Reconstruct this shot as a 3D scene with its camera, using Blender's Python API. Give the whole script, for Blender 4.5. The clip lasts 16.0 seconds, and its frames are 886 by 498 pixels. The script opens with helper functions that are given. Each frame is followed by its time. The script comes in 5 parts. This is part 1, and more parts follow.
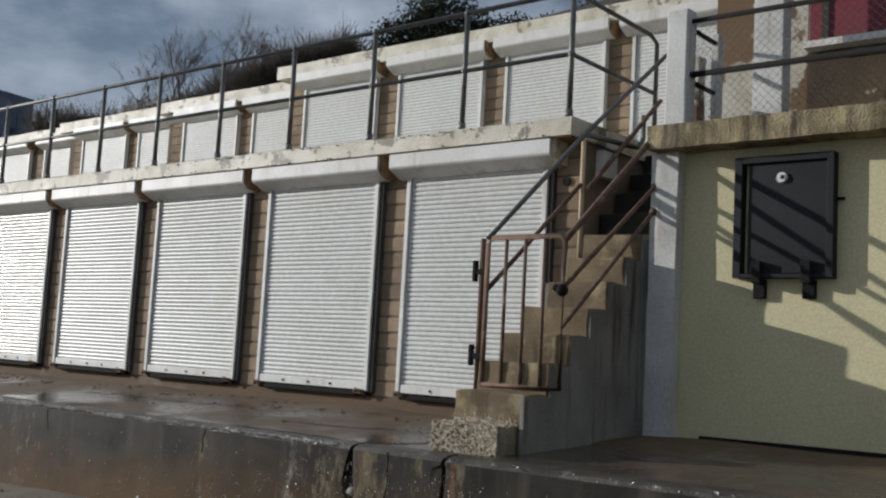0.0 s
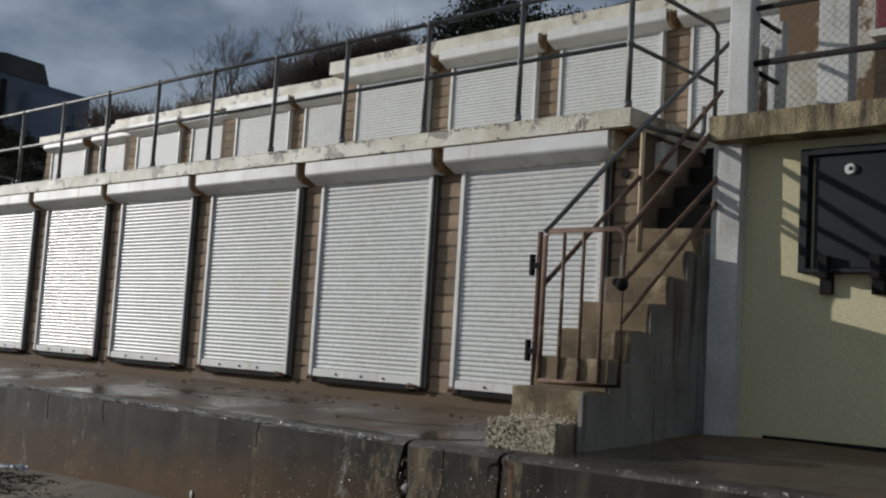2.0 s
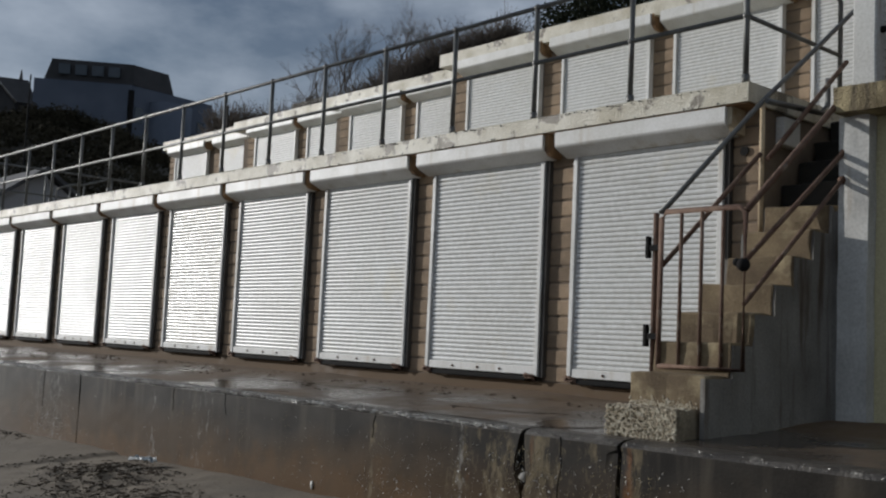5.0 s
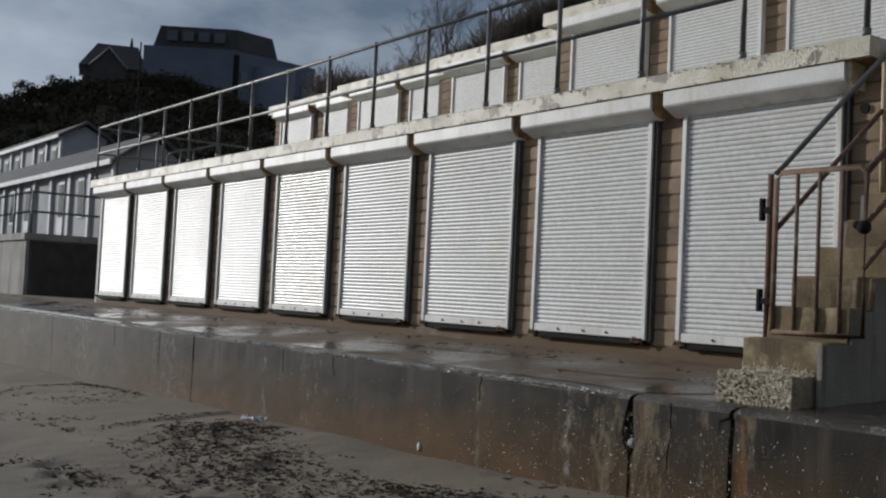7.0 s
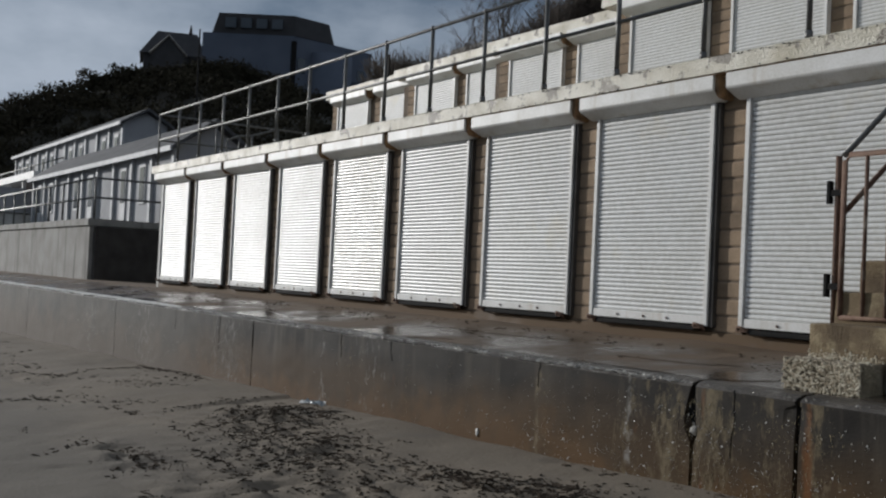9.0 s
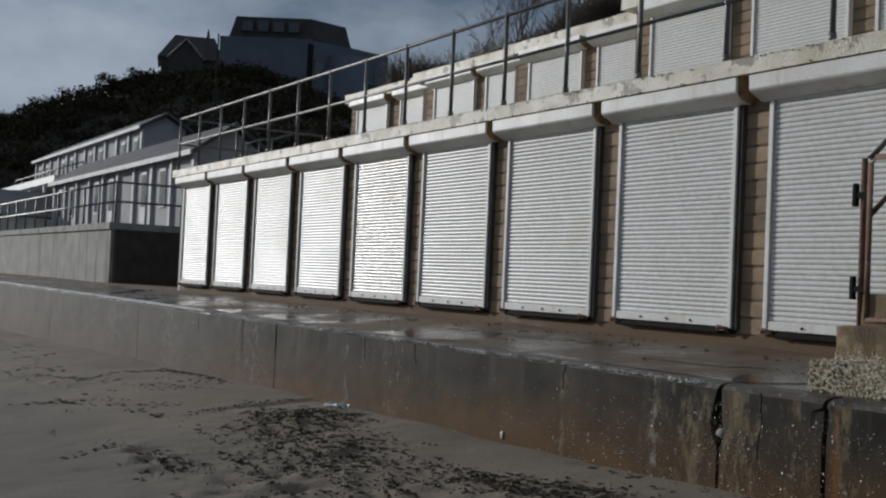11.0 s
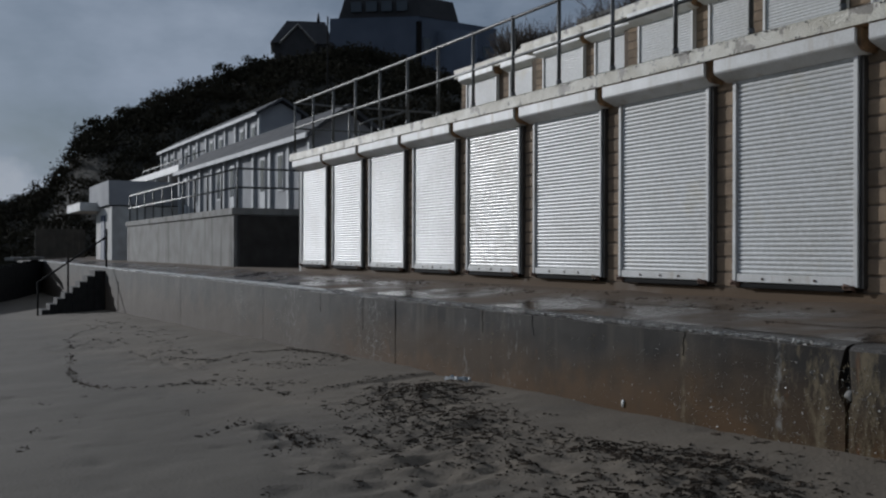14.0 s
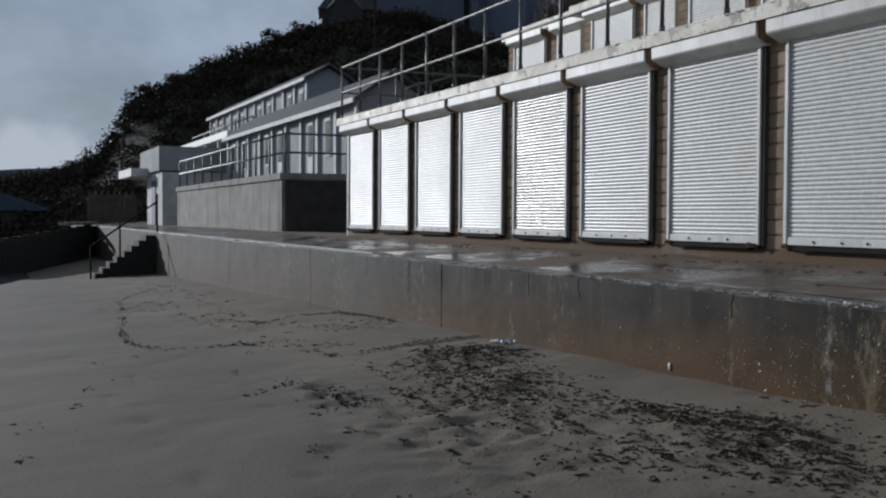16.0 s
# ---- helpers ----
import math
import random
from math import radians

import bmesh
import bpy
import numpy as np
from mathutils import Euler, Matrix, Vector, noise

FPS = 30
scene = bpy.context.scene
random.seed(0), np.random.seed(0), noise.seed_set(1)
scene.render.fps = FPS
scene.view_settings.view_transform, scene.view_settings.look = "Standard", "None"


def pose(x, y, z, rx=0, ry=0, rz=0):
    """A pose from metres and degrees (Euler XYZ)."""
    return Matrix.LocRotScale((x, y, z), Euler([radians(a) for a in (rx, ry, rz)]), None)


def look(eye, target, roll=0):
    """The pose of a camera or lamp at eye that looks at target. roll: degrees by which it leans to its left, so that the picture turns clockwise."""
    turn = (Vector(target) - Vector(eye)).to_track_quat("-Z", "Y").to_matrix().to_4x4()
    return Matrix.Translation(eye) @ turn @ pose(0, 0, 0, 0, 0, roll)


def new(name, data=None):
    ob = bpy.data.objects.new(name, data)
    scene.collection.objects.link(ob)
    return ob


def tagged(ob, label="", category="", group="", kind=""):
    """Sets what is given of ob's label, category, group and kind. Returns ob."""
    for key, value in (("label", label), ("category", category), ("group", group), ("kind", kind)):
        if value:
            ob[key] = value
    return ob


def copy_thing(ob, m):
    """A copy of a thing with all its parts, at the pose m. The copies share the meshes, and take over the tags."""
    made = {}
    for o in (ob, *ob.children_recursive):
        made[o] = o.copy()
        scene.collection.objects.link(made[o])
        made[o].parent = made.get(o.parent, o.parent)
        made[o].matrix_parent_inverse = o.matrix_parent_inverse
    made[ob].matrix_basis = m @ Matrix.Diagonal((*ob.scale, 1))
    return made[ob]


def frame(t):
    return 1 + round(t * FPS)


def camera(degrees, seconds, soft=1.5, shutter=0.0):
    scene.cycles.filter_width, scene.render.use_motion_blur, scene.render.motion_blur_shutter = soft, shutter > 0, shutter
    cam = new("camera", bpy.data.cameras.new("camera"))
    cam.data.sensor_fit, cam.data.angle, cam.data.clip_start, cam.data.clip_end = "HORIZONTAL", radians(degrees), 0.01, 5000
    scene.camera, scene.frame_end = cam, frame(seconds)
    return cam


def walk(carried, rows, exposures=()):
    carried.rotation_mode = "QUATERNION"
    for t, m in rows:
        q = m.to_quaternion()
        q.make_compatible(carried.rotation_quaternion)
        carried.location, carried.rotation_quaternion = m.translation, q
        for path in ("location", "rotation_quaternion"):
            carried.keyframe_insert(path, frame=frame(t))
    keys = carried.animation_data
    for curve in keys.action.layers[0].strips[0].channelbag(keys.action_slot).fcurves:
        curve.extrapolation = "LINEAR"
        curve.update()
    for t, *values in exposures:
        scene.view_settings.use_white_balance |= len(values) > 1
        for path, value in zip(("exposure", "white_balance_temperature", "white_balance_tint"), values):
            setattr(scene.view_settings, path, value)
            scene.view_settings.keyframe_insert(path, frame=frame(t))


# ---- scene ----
# the camera and its walk: seconds, x, y, z, tilt, lean, turn
cam = camera(45.48, 16.0, soft=2.25)
ROWS = [
    (0, 0.191, -0.060, 0.333, 95.88, -3.18, 38.94),
    (0.5, 0.173, -0.036, 0.362, 95.43, -2.88, 39.51),
    (1, 0.140, -0.009, 0.352, 96.28, -3.91, 40.33),
    (1.5, 0.105, 0.013, 0.321, 96.21, -3.98, 40.58),
    (2, 0.075, 0.009, 0.315, 95.58, -3.55, 41.60),
    (2.5, 0.074, 0.029, 0.328, 95.73, -2.89, 42.77),
    (3, 0.078, 0.048, 0.347, 95.17, -2.66, 44.27),
    (3.5, 0.075, 0.060, 0.315, 95.06, -2.21, 45.53),
    (6, -0.015, 0.149, 0.254, 94.13, -3.35, 50.78),
    (6.5, -0.027, 0.147, 0.257, 93.37, -3.28, 52.59),
    (7, -0.025, 0.125, 0.283, 92.62, -2.76, 53.61),
    (7.5, -0.031, 0.193, 0.230, 92.65, -2.56, 55.38),
    (8, -0.038, 0.180, 0.228, 92.63, -2.69, 55.98),
    (8.5, -0.057, 0.166, 0.237, 92.21, -3.13, 55.92),
    (9, -0.075, 0.145, 0.287, 91.63, -2.76, 56.68),
    (11.5, -0.072, 0.057, 0.299, 91.77, -2.47, 58.22),
    (12, -0.055, 0.050, 0.301, 91.62, -1.87, 59.75),
    (12.5, -0.064, 0.081, 0.294, 90.83, -1.53, 60.56),
    (13, -0.043, 0.075, 0.301, 90.54, -0.66, 61.74),
    (13.5, -0.044, 0.082, 0.288, 90.42, -0.74, 62.91),
    (14, -0.038, 0.093, 0.294, 90.07, -0.17, 63.99),
    (14.5, -0.046, 0.115, 0.267, 89.92, 0.06, 64.90),
    (15, -0.041, 0.111, 0.260, 89.43, -0.06, 65.04),
    (15.5, -0.046, 0.119, 0.282, 88.68, -0.03, 66.03),
    (16, -0.046, 0.110, 0.254, 88.25, -0.28, 66.55),
]
EXPOSURE = [(0.0, -0.36, 6200, 10), (2.5, -0.64, 6200, 10), (7.0, -0.65, 6150, 10), (9.0, -0.68, 6150, 10), (11.5, -0.95, 6050, 10), (12.5, -1.17, 5900, 10), (14.0, -1.19, 5800, 10), (15.0, -0.97, 5800, 10), (16.0, -0.8, 5800, 10)]
walk(cam, [(r[0], pose(*r[1:])) for r in ROWS], EXPOSURE)

# ---- sky, clouds and the low sun over the sea ----
SUN_EL, SUN_DIR = radians(13.5), Vector((-0.92, -0.39, 0)).normalized()
world = bpy.data.worlds.new("sky")
scene.world = world
world.use_nodes = True
wn, wl = world.node_tree.nodes, world.node_tree.links
sky = wn.new("ShaderNodeTexSky")
sky.sky_type, sky.sun_disc = "NISHITA", False
sky.sun_elevation, sky.sun_rotation = SUN_EL, math.atan2(SUN_DIR.x, SUN_DIR.y)
sky.air_density, sky.dust_density, sky.ozone_density = 1.2, 1.5, 3.0
tc = wn.new("ShaderNodeTexCoord")
mp = wn.new("ShaderNodeMapping")
mp.inputs["Scale"].default_value = (1.0, 1.0, 2.1)
mp.inputs["Location"].default_value = (0.46, 0.25, 0.07)
cn = wn.new("ShaderNodeTexNoise")
cn.inputs["Scale"].default_value, cn.inputs["Detail"].default_value, cn.inputs["Roughness"].default_value = 2.6, 7.0, 0.55
cr = wn.new("ShaderNodeValToRGB")
cr.color_ramp.elements[0].position, cr.color_ramp.elements[1].position = 0.4, 0.68
cmix = wn.new("ShaderNodeMixRGB")
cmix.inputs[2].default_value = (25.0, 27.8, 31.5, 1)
bg = wn["Background"]
bg.inputs["Strength"].default_value = 0.0245
wl.new(tc.outputs["Generated"], mp.inputs["Vector"])
wl.new(mp.outputs["Vector"], cn.inputs["Vector"])
wl.new(cn.outputs["Fac"], cr.inputs["Fac"])
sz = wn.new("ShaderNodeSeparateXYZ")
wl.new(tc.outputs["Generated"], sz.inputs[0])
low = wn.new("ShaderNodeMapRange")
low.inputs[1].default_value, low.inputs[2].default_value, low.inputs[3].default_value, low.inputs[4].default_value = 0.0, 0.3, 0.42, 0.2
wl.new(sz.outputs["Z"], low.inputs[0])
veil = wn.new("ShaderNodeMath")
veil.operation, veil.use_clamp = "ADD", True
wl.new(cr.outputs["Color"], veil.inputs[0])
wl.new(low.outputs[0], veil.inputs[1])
bank = wn.new("ShaderNodeTexNoise")
bank.inputs["Scale"].default_value, bank.inputs["Detail"].default_value, bank.inputs["Roughness"].default_value = 7.0, 8.0, 0.52
wl.new(tc.outputs["Generated"], bank.inputs["Vector"])
rise = wn.new("ShaderNodeMapRange")
rise.inputs[1].default_value, rise.inputs[2].default_value, rise.inputs[3].default_value, rise.inputs[4].default_value = 0.02, 0.15, 0.22, -0.2
wl.new(sz.outputs["Z"], rise.inputs[0])
heap = wn.new("ShaderNodeMath")
heap.operation = "ADD"
wl.new(bank.outputs["Fac"], heap.inputs[0])
wl.new(rise.outputs[0], heap.inputs[1])
edge = wn.new("ShaderNodeMapRange")
edge.inputs[1].default_value, edge.inputs[2].default_value, edge.inputs[3].default_value, edge.inputs[4].default_value = 0.54, 0.63, 0.0, 0.95
wl.new(heap.outputs[0], edge.inputs[0])
cmix2 = wn.new("ShaderNodeMixRGB")
cmix2.inputs[2].default_value = (33.0, 34.0, 35.0, 1)
wl.new(edge.outputs[0], cmix2.inputs[0])
wl.new(cmix.outputs["Color"], cmix2.inputs[1])
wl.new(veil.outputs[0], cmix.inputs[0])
gain = wn.new("ShaderNodeVectorMath")
gain.operation = "MULTIPLY"
gain.inputs[1].default_value = (1.4, 1.72, 2.1)
wl.new(sky.outputs["Color"], gain.inputs[0])
wl.new(gain.outputs[0], cmix.inputs[1])
wl.new(cmix2.outputs["Color"], bg.inputs["Color"])
sun = new("sun", bpy.data.lights.new("sun", "SUN"))
sun.data.energy, sun.data.angle, sun.data.color = 4.9, radians(0.6), (1.0, 0.95, 0.88)
sun.matrix_world = look(SUN_DIR * 40 * math.cos(SUN_EL) + Vector((0, 0, 40 * math.sin(SUN_EL))), (0, 0, 0))

# ---- materials ----


def material(name, base, other=None, scale=3.0, rough=0.8, metal=0.0, bump=0.2, fine=60.0, stain=None, stain_at=(0.5, 0.7),
             streak=False, stain_scale=1.0, rough_to=None, piece=0.0, spec=0.5, local=False):
    """Two scales of grain over a base colour, with stains that keep a shape of their own. streak draws the stains out downwards."""
    m = bpy.data.materials.new(name)
    m.use_nodes = True
    n, l = m.node_tree.nodes, m.node_tree.links
    b = n["Principled BSDF"]
    b.inputs["Metallic"].default_value = metal
    b.inputs["Specular IOR Level"].default_value = spec
    other = other or tuple(c * 0.75 for c in base)
    if local:
        src = n.new("ShaderNodeTexCoord").outputs["Object"]
    else:
        src = n.new("ShaderNodeNewGeometry").outputs["Position"]
    big = n.new("ShaderNodeTexNoise")
    big.inputs["Scale"].default_value, big.inputs["Detail"].default_value = scale, 6.0
    small = n.new("ShaderNodeTexNoise")
    small.inputs["Scale"].default_value, small.inputs["Detail"].default_value = fine, 4.0
    for node in (big, small):
        l.new(src, node.inputs["Vector"])
    ramp = n.new("ShaderNodeValToRGB")
    ramp.color_ramp.elements[0].position, ramp.color_ramp.elements[1].position = 0.35, 0.68
    ramp.color_ramp.elements[0].color, ramp.color_ramp.elements[1].color = (*base, 1), (*other, 1)
    l.new(big.outputs["Fac"], ramp.inputs["Fac"])
    colour = ramp.outputs["Color"]
    grain = n.new("ShaderNodeMixRGB")
    grain.blend_type = "OVERLAY"
    grain.inputs[0].default_value = 0.35
    l.new(colour, grain.inputs[1])
    l.new(small.outputs["Fac"], grain.inputs[2])
    colour = grain.outputs["Color"]
    mask = None
    if stain:
        sm = n.new("ShaderNodeMapping")
        k = stain_scale
        sm.inputs["Scale"].default_value = (5 * k, 5 * k, 0.5 * k) if streak else (k, k, k)
        sn = n.new("ShaderNodeTexNoise")
        sn.inputs["Scale"].default_value, sn.inputs["Detail"].default_value, sn.inputs["Roughness"].default_value = 1.0, 7.0, 0.6
        sr = n.new("ShaderNodeValToRGB")
        sr.color_ramp.elements[0].position, sr.color_ramp.elements[1].position = stain_at
        l.new(src, sm.inputs["Vector"])
        l.new(sm.outputs["Vector"], sn.inputs["Vector"])
        l.new(sn.outputs["Fac"], sr.inputs["Fac"])
        mask = sr.outputs["Color"]
        mix = n.new("ShaderNodeMixRGB")
        mix.inputs[2].default_value = (*stain, 1)
        l.new(mask, mix.inputs[0])
        l.new(colour, mix.inputs[1])
        colour = mix.outputs["Color"]
    if piece:
        info = n.new("ShaderNodeObjectInfo")
        hsv = n.new("ShaderNodeHueSaturation")
        rng = n.new("ShaderNodeMapRange")
        rng.inputs[3].default_value, rng.inputs[4].default_value = 1 - piece, 1 + piece
        l.new(info.outputs["Random"], rng.inputs[0])
        l.new(rng.outputs[0], hsv.inputs["Value"])
        l.new(colour, hsv.inputs["Color"])
        colour = hsv.outputs["Color"]
    l.new(colour, b.inputs["Base Color"])
    rr = n.new("ShaderNodeMapRange")
    rr.inputs[3].default_value, rr.inputs[4].default_value = rough, rough_to if rough_to is not None else min(1.0, rough + 0.12)
    l.new(mask if (mask is not None and rough_to is not None) else big.outputs["Fac"], rr.inputs[0])
    l.new(rr.outputs[0], b.inputs["Roughness"])
    if bump:
        add = n.new("ShaderNodeMath")
        add.operation = "ADD"
        l.new(big.outputs["Fac"], add.inputs[0])
        l.new(small.outputs["Fac"], add.inputs[1])
        bp = n.new("ShaderNodeBump")
        bp.inputs["Strength"].default_value, bp.inputs["Distance"].default_value = bump, 0.02
        l.new(add.outputs[0], bp.inputs["Height"])
        l.new(bp.outputs["Normal"], b.inputs["Normal"])
    return m


SAND = material("sand", (0.17, 0.137, 0.097), (0.13, 0.104, 0.073), 0.8, 0.9, bump=0.35, fine=35, stain=(0.12, 0.1, 0.075), stain_at=(0.58, 0.72), stain_scale=1.3)
PROM = material("wet_concrete", (0.07, 0.055, 0.042), (0.042, 0.034, 0.027), 1.6, 0.18, bump=0.12, fine=40, stain=(0.125, 0.084, 0.05), stain_at=(0.44, 0.62), rough_to=0.85, stain_scale=0.8)
SEAWALL = material("sea_wall_concrete", (0.027, 0.023, 0.018), (0.009, 0.0075, 0.006), 2.2, 0.65, bump=0.12, fine=60, stain=(0.075, 0.064, 0.048), stain_at=(0.52, 0.72), streak=True, stain_scale=0.8, spec=0.18)


def tide_mark(m, level, colour):
    """A brown band of silt and rust up to a wavering tide line."""
    n, l = m.node_tree.nodes, m.node_tree.links
    b = n["Principled BSDF"]
    old = b.inputs["Base Color"].links[0].from_socket
    pos = n.new("ShaderNodeNewGeometry").outputs["Position"]
    wave = n.new("ShaderNodeTexNoise")
    wave.inputs["Scale"].default_value, wave.inputs["Detail"].default_value = 1.1, 8.0
    l.new(pos, wave.inputs["Vector"])
    sep = n.new("ShaderNodeSeparateXYZ")
    l.new(pos, sep.inputs[0])
    mad = n.new("ShaderNodeMath")
    mad.operation = "MULTIPLY_ADD"
    mad.inputs[1].default_value = 0.9
    l.new(wave.outputs["Fac"], mad.inputs[0])
    l.new(sep.outputs["Z"], mad.inputs[2])
    rng = n.new("ShaderNodeMapRange")
    rng.inputs[1].default_value, rng.inputs[2].default_value = level - 0.16, level + 0.14
    rng.inputs[3].default_value, rng.inputs[4].default_value = 0.85, 0.0
    l.new(mad.outputs[0], rng.inputs[0])
    mix = n.new("ShaderNodeMixRGB")
    mix.inputs[2].default_value = (*colour, 1)
    l.new(rng.outputs[0], mix.inputs[0])
    l.new(old, mix.inputs[1])
    l.new(mix.outputs[0], b.inputs["Base Color"])


def silt_line(m, start, colour):
    """Dry brown silt washed against the foot of the huts, with a ragged edge."""
    n, l = m.node_tree.nodes, m.node_tree.links
    b = n["Principled BSDF"]
    old, gloss = b.inputs["Base Color"].links[0].from_socket, b.inputs["Roughness"].links[0].from_socket
    pos = n.new("ShaderNodeNewGeometry").outputs["Position"]
    wave = n.new("ShaderNodeTexNoise")
    wave.inputs["Scale"].default_value, wave.inputs["Detail"].default_value, wave.inputs["Roughness"].default_value = 1.3, 8.0, 0.62
    l.new(pos, wave.inputs["Vector"])
    sep = n.new("ShaderNodeSeparateXYZ")
    l.new(pos, sep.inputs[0])
    mad = n.new("ShaderNodeMath")
    mad.operation = "MULTIPLY_ADD"
    mad.inputs[1].default_value = 1.6
    l.new(wave.outputs["Fac"], mad.inputs[0])
    l.new(sep.outputs["Y"], mad.inputs[2])
    rng = n.new("ShaderNodeMapRange")
    rng.inputs[1].default_value, rng.inputs[2].default_value = start, start + 0.7
    rng.inputs[3].default_value, rng.inputs[4].default_value = 0.0, 0.9
    l.new(mad.outputs[0], rng.inputs[0])
    mix = n.new("ShaderNodeMixRGB")
    mix.inputs[2].default_value = (*colour, 1)
    l.new(rng.outputs[0], mix.inputs[0])
    l.new(old, mix.inputs[1])
    l.new(mix.outputs[0], b.inputs["Base Color"])
    dry = n.new("ShaderNodeMath")
    dry.operation = "MAXIMUM"
    l.new(gloss, dry.inputs[0])
    l.new(rng.outputs[0], dry.inputs[1])
    l.new(dry.outputs[0], b.inputs["Roughness"])


def ragged(m, axis, wave_scale, reach, start, end, amount, stretch=(1, 1, 1)):
    """A mask along one world axis with a wandering edge; it falls from amount to nothing between start and end."""
    n, l = m.node_tree.nodes, m.node_tree.links
    pos = n.new("ShaderNodeNewGeometry").outputs["Position"]
    mp_ = n.new("ShaderNodeMapping")
    mp_.inputs["Scale"].default_value = stretch
    l.new(pos, mp_.inputs["Vector"])
    wave = n.new("ShaderNodeTexNoise")
    wave.inputs["Scale"].default_value, wave.inputs["Detail"].default_value, wave.inputs["Roughness"].default_value = wave_scale, 8.0, 0.6
    l.new(mp_.outputs[0], wave.inputs["Vector"])
    sep = n.new("ShaderNodeSeparateXYZ")
    l.new(pos, sep.inputs[0])
    mad = n.new("ShaderNodeMath")
    mad.operation = "MULTIPLY_ADD"
    mad.inputs[1].default_value = reach
    l.new(wave.outputs["Fac"], mad.inputs[0])
    l.new(sep.outputs[axis], mad.inputs[2])
    rng = n.new("ShaderNodeMapRange")
    rng.inputs[1].default_value, rng.inputs[2].default_value = start + reach * 0.5, end + reach * 0.5
    rng.inputs[3].default_value, rng.inputs[4].default_value = amount, 0.0
    l.new(mad.outputs[0], rng.inputs[0])
    return rng.outputs[0]


def lay_over(m, mask, colour):
    n, l = m.node_tree.nodes, m.node_tree.links
    b = n["Principled BSDF"]
    old = b.inputs["Base Color"].links[0].from_socket
    mix = n.new("ShaderNodeMixRGB")
    mix.inputs[2].default_value = (*colour, 1)
    l.new(mask, mix.inputs[0])
    l.new(old, mix.inputs[1])
    l.new(mix.outputs[0], b.inputs["Base Color"])


def crust_columns(m, columns, colour, grit):
    """Pale crust that runs down the wall in gritty columns: place and half width of each."""
    n, l = m.node_tree.nodes, m.node_tree.links
    pos = n.new("ShaderNodeNewGeometry").outputs["Position"]
    sep = n.new("ShaderNodeSeparateXYZ")
    l.new(pos, sep.inputs[0])
    total = None
    for x, half, k in columns:
        off = n.new("ShaderNodeMath")
        off.operation = "SUBTRACT"
        off.inputs[1].default_value = x
        l.new(sep.outputs["X"], off.inputs[0])
        size = n.new("ShaderNodeMath")
        size.operation = "ABSOLUTE"
        l.new(off.outputs[0], size.inputs[0])
        rng = n.new("ShaderNodeMapRange")
        rng.inputs[1].default_value, rng.inputs[2].default_value, rng.inputs[3].default_value, rng.inputs[4].default_value = 0.0, half, k, 0.0
        l.new(size.outputs[0], rng.inputs[0])
        if total is None:
            total = rng.outputs[0]
        else:
            add = n.new("ShaderNodeMath")
            add.operation = "MAXIMUM"
            l.new(total, add.inputs[0])
            l.new(rng.outputs[0], add.inputs[1])
            total = add.outputs[0]
    mp_ = n.new("ShaderNodeMapping")
    mp_.inputs["Scale"].default_value = (1, 1, 0.4)
    l.new(pos, mp_.inputs["Vector"])
    g = n.new("ShaderNodeTexNoise")
    g.inputs["Scale"].default_value, g.inputs["Detail"].default_value, g.inputs["Roughness"].default_value = grit, 9.0, 0.68
    l.new(mp_.outputs[0], g.inputs["Vector"])
    mad = n.new("ShaderNodeMath")
    mad.operation = "MULTIPLY_ADD"
    mad.inputs[1].default_value = 0.34
    l.new(total, mad.inputs[0])
    l.new(g.outputs["Fac"], mad.inputs[2])
    cut = n.new("ShaderNodeMapRange")
    cut.inputs[1].default_value, cut.inputs[2].default_value, cut.inputs[3].default_value, cut.inputs[4].default_value = 0.66, 0.82, 0.0, 0.85
    l.new(mad.outputs[0], cut.inputs[0])
    lay_over(m, cut.outputs[0], colour)


tide_mark(SEAWALL, -0.16, (0.06, 0.034, 0.012))
lay_over(SEAWALL, ragged(SEAWALL, "Z", 2.2, 1.3, -1.0, -0.78, 0.75), (0.095, 0.047, 0.012))
lay_over(SEAWALL, ragged(SEAWALL, "X", 0.9, 5.0, -15.0, -11.5, 0.6, (1, 1, 0.3)), (0.085, 0.08, 0.07))
crust_columns(SEAWALL, [(-4.66, 0.34, 0.75), (-5.05, 0.36, 0.65), (-3.9, 0.26, 0.6), (-4.2, 0.24, 0.5), (-5.42, 0.25, 0.5), (-6.4, 0.14, 0.5)], (0.17, 0.135, 0.08), 15.0)
crust_columns(SEAWALL, [(-12.5, 0.7, 0.5), (-10.0, 0.2, 0.45), (-13.05, 0.2, 0.5), (-9.0, 0.6, 0.35), (-16.0, 1.2, 0.4), (-5.42, 0.1, 0.6), (-19.0, 0.9, 0.35)], (0.24, 0.23, 0.21), 19.0)
crust_columns(SEAWALL, [(-3.95, 0.06, 0.9), (-4.74, 0.05, 0.6)], (0.13, 0.05, 0.012), 5.0)
lay_over(SAND, ragged(SAND, "Y", 0.45, 2.6, 2.3, 3.6, 0.75), (0.092, 0.078, 0.06))
silt_line(PROM, 7.1, (0.125, 0.08, 0.042))
# Pale grit colour, lightened so the lip chips pass for sun glints.
LIP = material("worn_lip_and_glints", (0.66, 0.64, 0.59), (0.16, 0.14, 0.115), 9.0, 0.25, bump=0.3, fine=70)
CAP = material("rough_wall_cap", (0.075, 0.064, 0.05), (0.035, 0.029, 0.023), 5.0, 0.35, bump=0.5, fine=60, stain=(0.19, 0.175, 0.15), stain_at=(0.6, 0.72), stain_scale=6.0)
